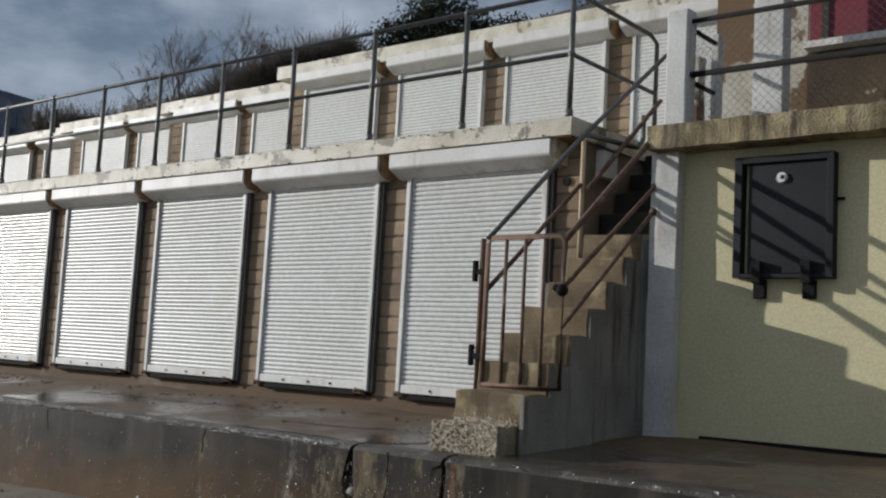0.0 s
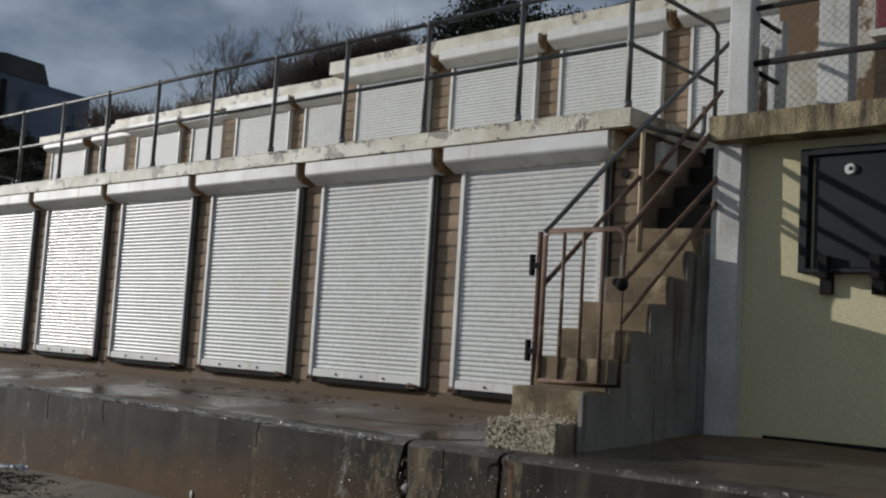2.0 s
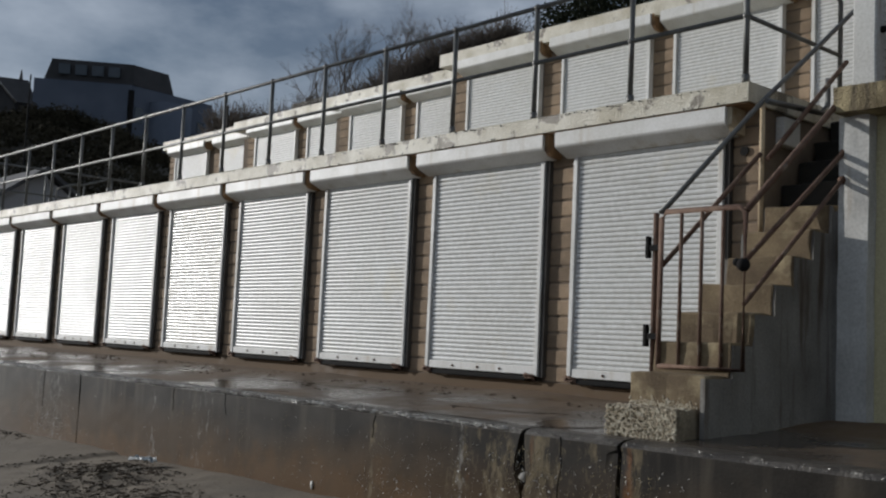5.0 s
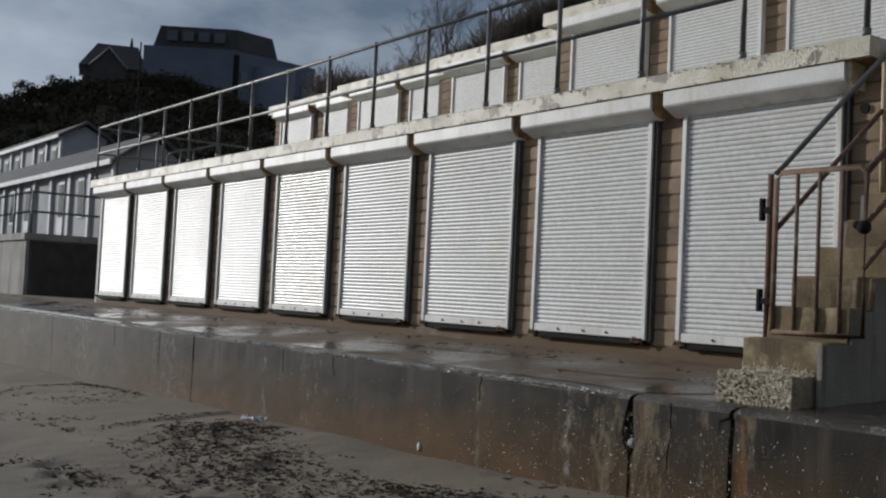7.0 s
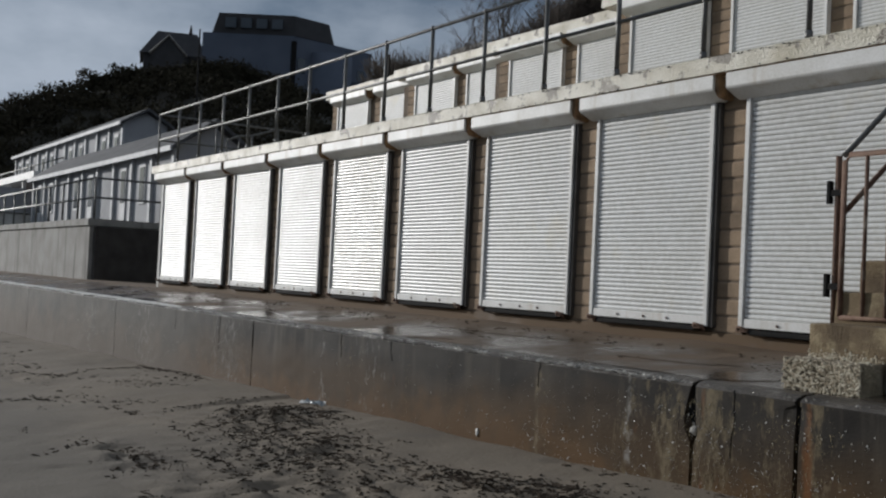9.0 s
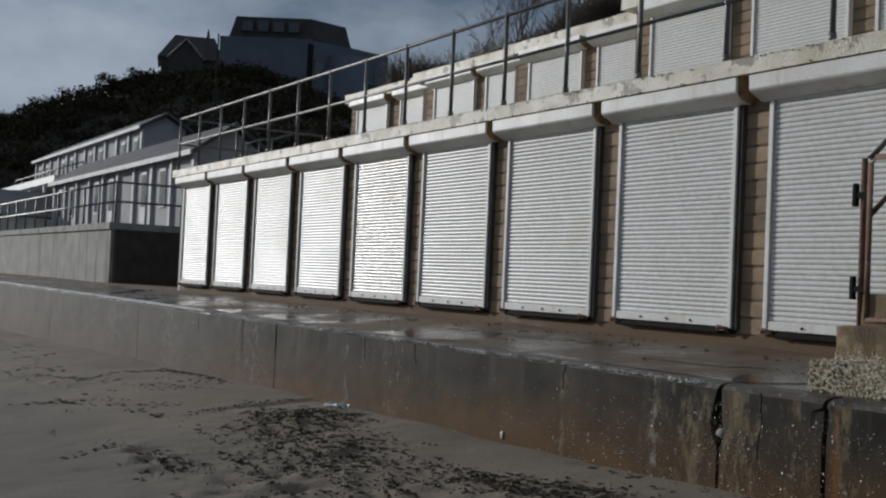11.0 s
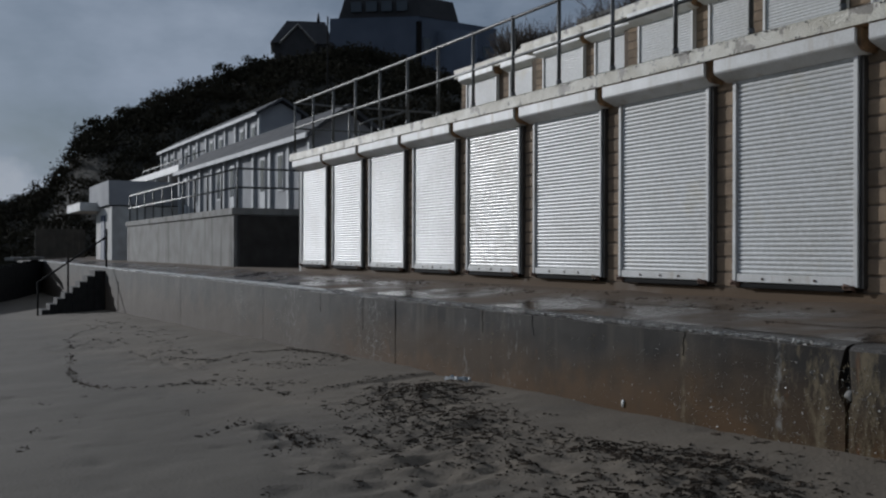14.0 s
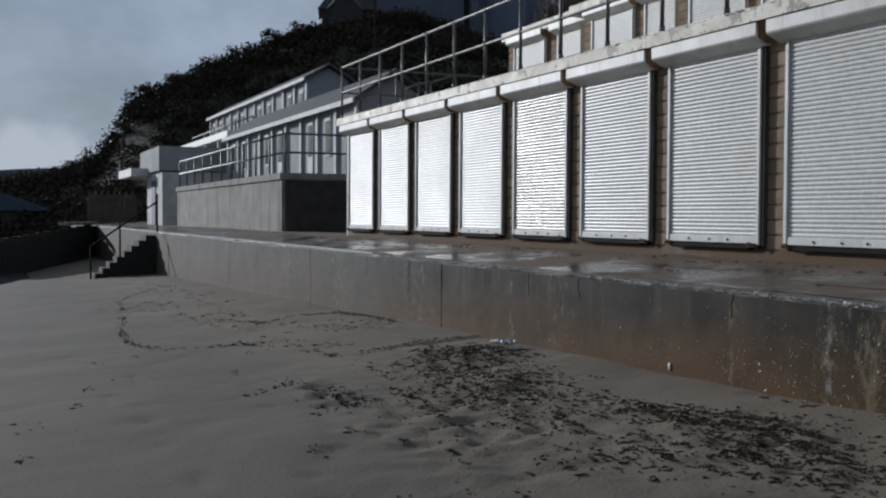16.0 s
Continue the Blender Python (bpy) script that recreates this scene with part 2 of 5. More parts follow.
BRICK = material("brown_brick", (0.31, 0.225, 0.145), (0.2, 0.145, 0.095), 4, 0.85, bump=0.4, fine=90, piece=0.2)
MORTAR = material("mortar", (0.17, 0.13, 0.095), (0.13, 0.1, 0.072), 6, 0.9, bump=0.4)
SHUTTER = material("white_shutter_paint", (0.64, 0.64, 0.62), (0.59, 0.585, 0.555), 1.4, 0.31, bump=0.0, fine=20, stain=(0.6, 0.55, 0.42), stain_at=(0.6, 0.85), stain_scale=1.2)
DENTED = material("dented_shutter_paint", (0.7, 0.69, 0.64), (0.64, 0.62, 0.56), 2.2, 0.24, bump=0.75, fine=9)
FRAME = material("white_frame_paint", (0.66, 0.655, 0.63), (0.55, 0.54, 0.5), 3, 0.45, bump=0.05, stain=(0.4, 0.34, 0.25), stain_at=(0.57, 0.78), streak=True)
SLAB = material("weathered_white_slab", (0.62, 0.585, 0.48), (0.42, 0.375, 0.265), 3.4, 0.45, bump=0.5, fine=50, stain=(0.17, 0.145, 0.105), stain_at=(0.565, 0.6), stain_scale=3.2)
ROUGHSLAB = material("lichen_concrete", (0.4, 0.33, 0.19), (0.15, 0.115, 0.06), 5, 0.85, bump=1.0, fine=60, stain=(0.07, 0.055, 0.035), stain_at=(0.47, 0.68), stain_scale=2.0, streak=True)
CREAM = material("cream_wall_paint", (0.56, 0.51, 0.31), (0.51, 0.46, 0.28), 1.2, 0.7, bump=0.1, fine=60, stain=(0.5, 0.45, 0.3), stain_at=(0.62, 0.85), streak=True, stain_scale=0.4)
WHITEWALL = material("white_wall_paint", (0.6, 0.6, 0.57), (0.44, 0.43, 0.4), 2.0, 0.75, bump=0.15, fine=50, stain=(0.3, 0.24, 0.17), stain_at=(0.6, 0.75), stain_scale=2.0, streak=True)
# Dirty white paint, darkened further to carry the shade of the stair side.
DIRTYSHADED = material("dirty_shaded_white_paint", (0.21, 0.2, 0.18), (0.125, 0.115, 0.1), 2.2, 0.8, bump=0.3, fine=50, stain=(0.07, 0.05, 0.034), stain_at=(0.53, 0.68), stain_scale=1.6, streak=True)
STEP = material("stained_step_concrete", (0.2, 0.148, 0.082), (0.1, 0.07, 0.04), 4, 0.85, bump=0.4, fine=70, stain=(0.33, 0.27, 0.16), stain_at=(0.56, 0.74), stain_scale=5.0)
# Near black: algae on the beach steps, painted stairwell shade on the upper stairs.
DARKSTEP = material("black_algae_and_shade", (0.022, 0.019, 0.015), (0.012, 0.011, 0.009), 5, 0.8, bump=0.3)
PEBBLE = material("pebble_dash", (0.3, 0.25, 0.17), (0.15, 0.12, 0.08), 12, 0.7, bump=1.0, fine=90)
STEEL = material("galvanised_steel", (0.16, 0.16, 0.152), (0.1, 0.098, 0.092), 6, 0.45, 0.6, bump=0.1, fine=90, stain=(0.12, 0.07, 0.04), stain_at=(0.62, 0.75), stain_scale=6)
RUST = material("rusty_pipe", (0.11, 0.058, 0.038), (0.18, 0.115, 0.08), 9, 0.7, 0.2, bump=0.5, fine=110, stain=(0.32, 0.27, 0.21), stain_at=(0.58, 0.7), stain_scale=7)
PALEPIPE = material("pale_painted_pipe", (0.55, 0.43, 0.27), (0.42, 0.31, 0.19), 8, 0.6, bump=0.3)
BLACK = material("black_paint", (0.01, 0.01, 0.01), (0.018, 0.016, 0.015), 6, 0.8, bump=0.2, spec=0.15)
HATCH = material("dark_grey_hatch_paint", (0.013, 0.014, 0.017), (0.009, 0.0095, 0.011), 3, 0.65, bump=0.15, spec=0.3)
RUSTBOX = material("brown_box_end", (0.3, 0.18, 0.085), (0.12, 0.07, 0.036), 8, 0.8, bump=0.4)
PEELWALL = material("peeling_white_render", (0.5, 0.48, 0.42), (0.36, 0.33, 0.26), 2.5, 0.8, bump=0.3, stain=(0.13, 0.08, 0.04), stain_at=(0.5, 0.54), stain_scale=2.2)
OLDPALE = material("grey_brown_paling", (0.1, 0.085, 0.065), (0.07, 0.06, 0.047), 2, 0.9, bump=0.3)
PALEBOX = material("pale_box_end", (0.5, 0.44, 0.32), (0.3, 0.24, 0.15), 8, 0.7, bump=0.3)
RED = material("dark_red_panel", (0.15, 0.008, 0.02), (0.11, 0.006, 0.015), 2, 0.5, bump=0.05)
BROWNWALL = material("stained_brown_render", (0.085, 0.056, 0.03), (0.04, 0.027, 0.016), 1.7, 0.85, bump=0.4, stain=(0.36, 0.31, 0.22), stain_at=(0.6, 0.64), stain_scale=2.4)
GREYWALL = material("streaked_grey_concrete", (0.29, 0.28, 0.255), (0.2, 0.19, 0.17), 1.5, 0.8, bump=0.3, stain=(0.08, 0.073, 0.064), stain_at=(0.55, 0.66), streak=True, stain_scale=0.4)
# Dark timber tone, also the painted shade of the terrace passage walls.
DARKWALL = material("dark_timber_and_shade", (0.05, 0.045, 0.04), (0.03, 0.026, 0.022), 3, 0.8, bump=0.3)
HOUSE = material("house_white_render", (0.36, 0.365, 0.375), (0.27, 0.275, 0.285), 0.8, 0.8, bump=0.1)
TRIM = material("dull_white_trim", (0.42, 0.43, 0.44), (0.34, 0.35, 0.36), 2.0, 0.6, bump=0.05)
# White render given a blue-grey tone that holds its distant shade.
HOTELWALL = material("shaded_hotel_render", (0.1, 0.118, 0.155), (0.075, 0.09, 0.12), 0.3, 0.8, bump=0.05)
ROOF = material("grey_slate", (0.075, 0.075, 0.078), (0.05, 0.05, 0.052), 2, 0.75, bump=0.3)
ROOFDARK = material("dark_slate", (0.035, 0.033, 0.035), (0.025, 0.025, 0.026), 1, 0.7, bump=0.2)
GLASS = material("dark_window_glass", (0.03, 0.04, 0.05), None, 2, 0.08, bump=0.0, spec=0.8)
SOIL = material("hill_soil", (0.045, 0.038, 0.026), (0.026, 0.024, 0.016), 0.15, 0.95, bump=0.8, fine=3)
SCRUB = material("scrub_leaves", (0.05, 0.043, 0.028), (0.026, 0.024, 0.016), 0.2, 0.95, bump=0.0, spec=0.05)
EVERGREEN = material("evergreen_leaves", (0.035, 0.04, 0.024), (0.02, 0.024, 0.014), 1.0, 0.9, bump=0.0, spec=0.1)
BARK = material("bare_branch_bark", (0.1, 0.08, 0.062), (0.07, 0.055, 0.045), 4, 0.9, bump=0.2)
WEED = material("seaweed", (0.03, 0.023, 0.016), (0.085, 0.064, 0.046), 4, 0.9, bump=0.3, spec=0.1)
SEA = material("sea_water", (0.05, 0.07, 0.08), (0.06, 0.08, 0.085), 0.5, 0.06, bump=0.08, fine=4)
# Bluish grey that puts the distance haze into the land's colour.
HAZE = material("hazy_far_land", (0.11, 0.13, 0.14), (0.09, 0.11, 0.12), 0.02, 1.0, bump=0.0)
CRUST = material("ochre_crust", (0.24, 0.2, 0.12), (0.13, 0.1, 0.05), 12, 0.9, bump=0.3)
LITTER = material("pale_plastic", (0.5, 0.54, 0.55), (0.2, 0.23, 0.24), 20, 0.35, bump=0.4)
BLUE = material("dark_blue_paint", (0.03, 0.05, 0.11), (0.022, 0.04, 0.09), 2, 0.6, bump=0.1)
TEAL = material("teal_roof", (0.05, 0.08, 0.1), (0.035, 0.06, 0.08), 2, 0.6, bump=0.1)

# ---- mesh helpers ----
V = Vector


def cuboid(bm, x0, x1, y0, y1, z0, z1, bevel=0.0):
    made = bmesh.ops.create_cube(bm, size=1)["verts"]
    for v in made:
        v.co = V(((x0 + x1) / 2 + v.co.x * (x1 - x0), (y0 + y1) / 2 + v.co.y * (y1 - y0), (z0 + z1) / 2 + v.co.z * (z1 - z0)))
    if bevel:
        bmesh.ops.bevel(bm, geom=list({e for v in made for e in v.link_edges}), offset=bevel, segments=2, affect="EDGES", profile=0.5)
    return bm


def box(x0, x1, y0, y1, z0, z1, bevel=0.0):
    return cuboid(bmesh.new(), x0, x1, y0, y1, z0, z1, bevel)


def tube(bm, points, r, sides=10, r_end=None):
    """A round bar along the points."""
    pts = [V(p) for p in points]
    rings = []
    for i, p in enumerate(pts):
        d = (pts[min(i + 1, len(pts) - 1)] - pts[max(i - 1, 0)]).normalized()
        a = d.cross(V((0, 0, 1)) if abs(d.z) < 0.9 else V((1, 0, 0))).normalized()
        b = d.cross(a)
        k = r if r_end is None else r + (r_end - r) * i / (len(pts) - 1)
        rings.append([bm.verts.new(p + k * (a * math.cos(2 * math.pi * s / sides) + b * math.sin(2 * math.pi * s / sides))) for s in range(sides)])
    for p, q in zip(rings, rings[1:]):
        for s in range(sides):
            f = bm.faces.new((p[s], p[(s + 1) % sides], q[(s + 1) % sides], q[s]))
            f.smooth = True
    bm.faces.new(rings[0][::-1])
    bm.faces.new(rings[-1])
    return bm


def bar(a, b, r, sides=10):
    return tube(bmesh.new(), [a, b], r, sides)


def ball(bm, c, r):
    made = bmesh.ops.create_icosphere(bm, subdivisions=2, radius=r)["verts"]
    for v in made:
        v.co += V(c)
    for f in {f for v in made for f in v.link_faces}:
        f.smooth = True
    return bm


def extrude_profile(points, x0, x1):
    """A prism along x from a closed outline of (y, z)."""
    bm = bmesh.new()
    a = [bm.verts.new((x0, y, z)) for y, z in points]
    b = [bm.verts.new((x1, y, z)) for y, z in points]
    n = len(points)
    for i in range(n):
        bm.faces.new((a[i], a[(i + 1) % n], b[(i + 1) % n], b[i]))
    bm.faces.new(a[::-1])
    bm.faces.new(b)
    bmesh.ops.recalc_face_normals(bm, faces=bm.faces)
    return bm


def mesh_of(bm, name, mat):
    me = bpy.data.meshes.new(name)
    bmesh.ops.recalc_face_normals(bm, faces=bm.faces)
    bm.to_mesh(me)
    bm.free()
    me.materials.append(mat)
    return me


def part(name, bm, mat, parent=None, label=""):
    ob = new(name, mesh_of(bm, name, mat))
    ob.parent = parent
    return tagged(ob, label)


def thing(name, at, label, category, group="", kind=""):
    ob = new(name)
    ob.location = at
    return tagged(ob, label, category, group, kind)


def structure(name, bm, mat, label, category=""):
    return tagged(part(name, bm, mat), label, category or name.replace("_", " "), kind="structure")


def rough_up(bm, amount, scale, only=None, cuts=0):
    if cuts:
        bmesh.ops.subdivide_edges(bm, edges=bm.edges[:], cuts=cuts, use_grid_fill=True)
    for v in bm.verts:
        if only is None or only(v.co):
            v.co += amount * noise.noise_vector(v.co * scale)
    return bm


# ---- the beach ----
PROM_Y, WALL_Y = 5.22, 7.2


def sand_height(x, y):
    z = -0.85 + 0.0225 * max(-45.0, min(10.0, x)) - 0.07 * max(-40.0, min(40.0, PROM_Y - y)) * (1.0 if y < PROM_Y else 0.0)
    if y > PROM_Y:
        z -= 0.2 * min(1.0, y - PROM_Y)
    return z


CHURN = [(-9.3, 4.3, 1.0, 0.5), (-7.4, 3.8, 1.1, 0.45), (-5.0, 4.1, 1.1, 0.5), (-6.2, 2.9, 1.6, 0.5), (-16.5, 3.3, 2.0, 0.4), (-20.5, 2.6, 0.8, 0.7), (-8.6, 2.7, 0.5, 0.2)]


def churn(x, y):
    return min(1.0, sum(math.exp(-((x - cx) / sx) ** 2 - ((y - cy) / sy) ** 2) for cx, cy, sx, sy in CHURN))


def sand_relief(x, y):
    """Ripples, hollows and footprints trodden round the weed."""
    p = V((x, y, 0))
    z = 0.03 * noise.noise(p * 0.7) + 0.008 * noise.noise(p * 2.3)
    k = churn(x, y)
    z += (0.004 + 0.05 * k) * noise.noise(p * 4.5) + (0.002 + 0.03 * k) * noise.noise(p * 10.0)
    step = noise.noise(V((x * 2.6, y * 3.6, 7.0)))
    z -= 0.05 * max(0.0, step - 0.42)
    # a low scarp washed out across the beach, and a lump of drift beside the weed
    edge = x + 10.75 + 0.12 * noise.noise(V((0, y * 1.5, 3)))
    reach = max(0.0, min(1.0, (y - 3.6) / 0.8))
    z += 0.03 * reach * max(0.0, min(1.0, 0.5 - edge / 0.1)) * max(0.0, min(1.0, (x + 15.0) / 3.0))
    return z + 0.05 * math.exp(-((x + 5.9) / 0.2) ** 2 - ((y - 3.52) / 0.07) ** 2)


def beach():
    xs = list(np.arange(-30, -14, 0.14)) + list(np.arange(-14, -2.5, 0.06)) + list(np.arange(-2.5, 4.01, 0.2)) + [4 + 1.6 ** k for k in range(1, 16)]
    xs = [-30 - 1.35 ** k for k in range(24, 0, -1)] + xs
    ys = [-5 - 1.6 ** k for k in range(15, 0, -1)] + list(np.arange(-5, 1.0, 0.16)) + list(np.arange(1.0, 5.3, 0.055)) + [5.6] + [6 + 1.6 ** k for k in range(1, 16)]
    verts, faces = [], []
    for x in xs:
        for y in ys:
            z = sand_height(x, y)
            if -60 < x < 6 and -8 < y < 6:
                z += sand_relief(x, y)
            verts.append((x, y, z))
    n = len(ys)
    for i in range(len(xs) - 1):
        for j in range(n - 1):
            faces.append((i * n + j, (i + 1) * n + j, (i + 1) * n + j + 1, i * n + j + 1))
    me = bpy.data.meshes.new("ground")
    me.from_pydata(verts, [], faces)
    me.polygons.foreach_set("use_smooth", [True] * len(faces))
    me.materials.append(SAND)
    return me


tagged(new("ground", beach()), "trodden damp brown beach sand with shallow footprints", "sand", kind="structure")
bm = bmesh.new()
bm.faces.new([bm.verts.new(p) for p in ((-1500, -1500, -2.03), (1500, -1500, -2.03), (1500, 1.6, -2.03), (-1500, 1.6, -2.03))])
structure("water", bm, SEA, "shallow calm sea water at the edge of the beach", "sea")


def weed_piece(bm, rnd, x, y, size, turn):
    z = sand_height(x, y) + sand_relief(x, y)
    n, ring = 8, []
    for s in range(n):
        a, r = 2 * math.pi * s / n, size * rnd.uniform(0.3, 1.4)
        u, w = 2.0 * r * math.cos(a), 0.8 * r * math.sin(a)
        ring.append(bm.verts.new((x + u * math.cos(turn) - w * math.sin(turn), y + u * math.sin(turn) + w * math.cos(turn), z + rnd.uniform(-0.008, 0.006))))
    top = bm.verts.new((x + rnd.uniform(-0.6, 0.6) * size, y + rnd.uniform(-0.3, 0.3) * size, z + 0.007 + size * rnd.uniform(0.0, 0.16)))
    for s in range(n):
        bm.faces.new((ring[s], ring[(s + 1) % n], top))


def seaweed():
    """Patches of churned weed and strand lines: centre, spread and count."""
    rnd = random.Random(4)
    bm = bmesh.new()
    spots = [(-9.7, 4.55, 0.35, 0.22, 620), (-9.1, 4.25, 0.5, 0.3, 700), (-8.5, 4.0, 0.5, 0.35, 420), (-7.7, 4.2, 0.35, 0.2, 260), (-7.4, 3.7, 0.45, 0.25, 300), (-6.9, 3.9, 0.5, 0.22, 240),
             (-6.1, 4.3, 0.35, 0.12, 260), (-5.6, 4.25, 0.3, 0.12, 320), (-5.2, 4.5, 0.25, 0.1, 220), (-4.9, 4.3, 0.3, 0.16, 260), (-4.6, 4.0, 0.35, 0.2, 380), (-4.2, 4.1, 0.4, 0.25, 320), (-5.0, 3.5, 0.4, 0.25, 240),
             (-5.9, 3.5, 0.14, 0.05, 60), (-6.6, 3.2, 0.6, 0.3, 170), (-7.7, 3.1, 0.5, 0.25, 140), (-8.2, 2.8, 0.25, 0.1, 90), (-16.5, 3.5, 1.2, 0.25, 110), (-20.0, 3.2, 1.5, 0.5, 160), (-24.0, 4.2, 2.0, 0.3, 130),
             (-13.6, 4.3, 0.9, 0.35, 150), (-12.0, 3.6, 0.8, 0.3, 90), (-9.0, 2.0, 2.5, 0.6, 60), (-5.8, 2.7, 0.7, 0.3, 60), (-12.0, 1.0, 4.0, 0.8, 30), (-27.0, 3.6, 2.5, 0.6, 60)]
    for cx, cy, sx, sy, count in spots:
        for k in range(int(count * 1.4)):
            if k % 9 == 0:
                x0, y0, spread = rnd.gauss(cx, sx), rnd.gauss(cy, sy), rnd.uniform(0.02, 0.12)
            x, y = rnd.gauss(x0, spread * 1.6), rnd.gauss(y0, spread * 0.6)
            if y < 5.0:
                weed_piece(bm, rnd, x, y, rnd.choice((0.004, 0.006, 0.006, 0.008, 0.011, 0.02)), rnd.gauss(0.35, 0.9))
    # The strand near x -10.8 draws the shaded face of the scarp in weed.
    lines = [((-27.6, 4.5), (-24.2, 3.0), (-22.7, 2.65), (-19.0, 2.3), (-16.2, 1.95), (-14.2, 1.82), (-13.0, 2.0), (-12.8, 2.35), (-12.6, 3.0), (-11.7, 3.5), (-10.6, 3.45)),
             ((-14.0, 5.1), (-15.5, 5.0), (-15.7, 4.3), (-15.0, 3.8), (-16.2, 3.3)), ((-16.0, 5.12), (-14.9, 5.1), (-12.9, 5.05)), ((-20.4, 4.8), (-19.8, 4.2), (-19.6, 3.6)), ((-10.8, 4.95), (-10.85, 4.45), (-10.65, 3.8)),
             ((-8.9, 2.15), (-9.2, 2.55), (-9.05, 2.8), (-8.4, 2.77), (-8.0, 2.72), (-7.7, 2.56), (-7.6, 2.36)), ((-8.6, 2.75), (-8.1, 2.74), (-7.8, 2.65)),
             ((-6.7, 4.35), (-6.2, 4.4), (-5.7, 4.25), (-5.45, 4.15)), ((-5.5, 4.6), (-5.1, 4.6), (-4.8, 4.5)), ((-7.4, 4.35), (-6.6, 4.2)), ((-6.0, 5.1), (-4.8, 5.14), (-3.5, 5.14)), ((-10.2, 5.05), (-9.4, 5.1))]
    for line in lines:
        for (x0, y0), (x1, y1) in zip(line, line[1:]):
            for k in range(int((46 if x0 > -18 else 18) * math.hypot(x1 - x0, y1 - y0))):
                t = rnd.random()
                if noise.noise(V((x0 + (x1 - x0) * t, y0 + (y1 - y0) * t, 5)) * 1.9) < rnd.uniform(-0.8, 0.1):
                    continue
                weed_piece(bm, rnd, x0 + (x1 - x0) * t + rnd.gauss(0, 0.06), y0 + (y1 - y0) * t + rnd.gauss(0, 0.035), rnd.choice((0.006, 0.009, 0.012, 0.018)) * (1.0 if x0 > -11 else 1.7), math.atan2(y1 - y0, x1 - x0) + rnd.gauss(0, 0.3))
    return bm


tagged(part("seaweed", seaweed(), WEED), "dark dried seaweed and debris strewn over the sand", "seaweed", kind="stuff")


def litter():
    """A torn bag: a folded sheet with thin sides, pinched into creases."""
    bm = bmesh.new()
    bmesh.ops.create_grid(bm, x_segments=26, y_segments=16, size=1)
    for v in bm.verts:
        x, y = v.co.x, v.co.y
        ridge = noise.noise(V((x * 2.3, y * 3.4, 1))) + 0.5 * noise.noise(V((x * 6, y * 7, 4)))
        v.co = V((0.15 * x + 0.04 * y * y, 0.06 * y * (0.6 + 0.4 * math.cos(2.2 * x)) + 0.03 * noise.noise(V((x * 2, y, 9))), 0.03 + 0.055 * abs(ridge) - 0.02 * (x * x)))
    top = bmesh.ops.extrude_face_region(bm, geom=bm.faces[:])["geom"]
    for v in top:
        if isinstance(v, bmesh.types.BMVert):
            v.co.z -= 0.004
    return bm


ob = tagged(part("plastic_bag", litter(), LITTER), "crumpled pale plastic bag lying on the sand", "litter")
ob.matrix_basis = pose(-9.62, 4.92, sand_height(-9.62, 4.92) + 0.05, 0, 0, 20)

# ---- promenade and sea wall ----


def prom_height(y):
    return -0.285 + (y - PROM_Y) * 0.052 if y < WALL_Y else -0.285 + (WALL_Y - PROM_Y) * 0.052


def promenade():
    bm = bmesh.new()
    xs = list(np.arange(-34, 8.01, 0.25))
    xs = [-90, -70, -55, -45, -38] + xs
    ys = [PROM_Y + 0.16, 5.6, 5.9, 6.2, 6.5, 6.8, 7.0, 7.2, 9.0, 14.0]
    grid = []
    for x in xs:
        line = []
        for y in ys:
            z = prom_height(y) + 0.012 * noise.noise(V((x * 0.8, y * 1.5, 0)))
            if 6.75 < y < 7.4:
                z += 0.05 * max(0.0, 0.5 + noise.noise(V((x * 0.7, 4, 0))))
            line.append(bm.verts.new((x, y, z)))
        grid.append(line)
    for a, b in zip(grid, grid[1:]):
        for i in range(len(ys) - 1):
            bm.faces.new((a[i], b[i], b[i + 1], a[i + 1])).smooth = True
    return bm


structure("promenade", promenade(), PROM, "wet brown concrete promenade with sandy patches along the huts", "pavement")

JOINTS = [8.0, 1.5, -4.03, -4.83, -11.87, -17.5, -24.0, -35.2]


def gap(z, wide, seed):
    """How far a broken end stands back from the joint: a hole under the lip, then a ragged slit."""
    if seed < -4.5:
        hole = 0.85 * max(0.0, min(1.0, (-0.3 - z) / 0.22)) * max(0.0, min(1.0, (z + 0.68) / 0.1))
    else:
        hole = 1.0 * max(0.0, 1.0 - ((z + 0.445) / 0.1) ** 2) ** 0.5 if abs(z + 0.445) < 0.1 else 0.0
    return wide * (hole * (1 + 0.25 * noise.noise(V((seed * 5, z * 14, 2)))) + 0.1 + 0.4 * max(0.0, noise.noise(V((seed * 3, z * 9, 1)))))


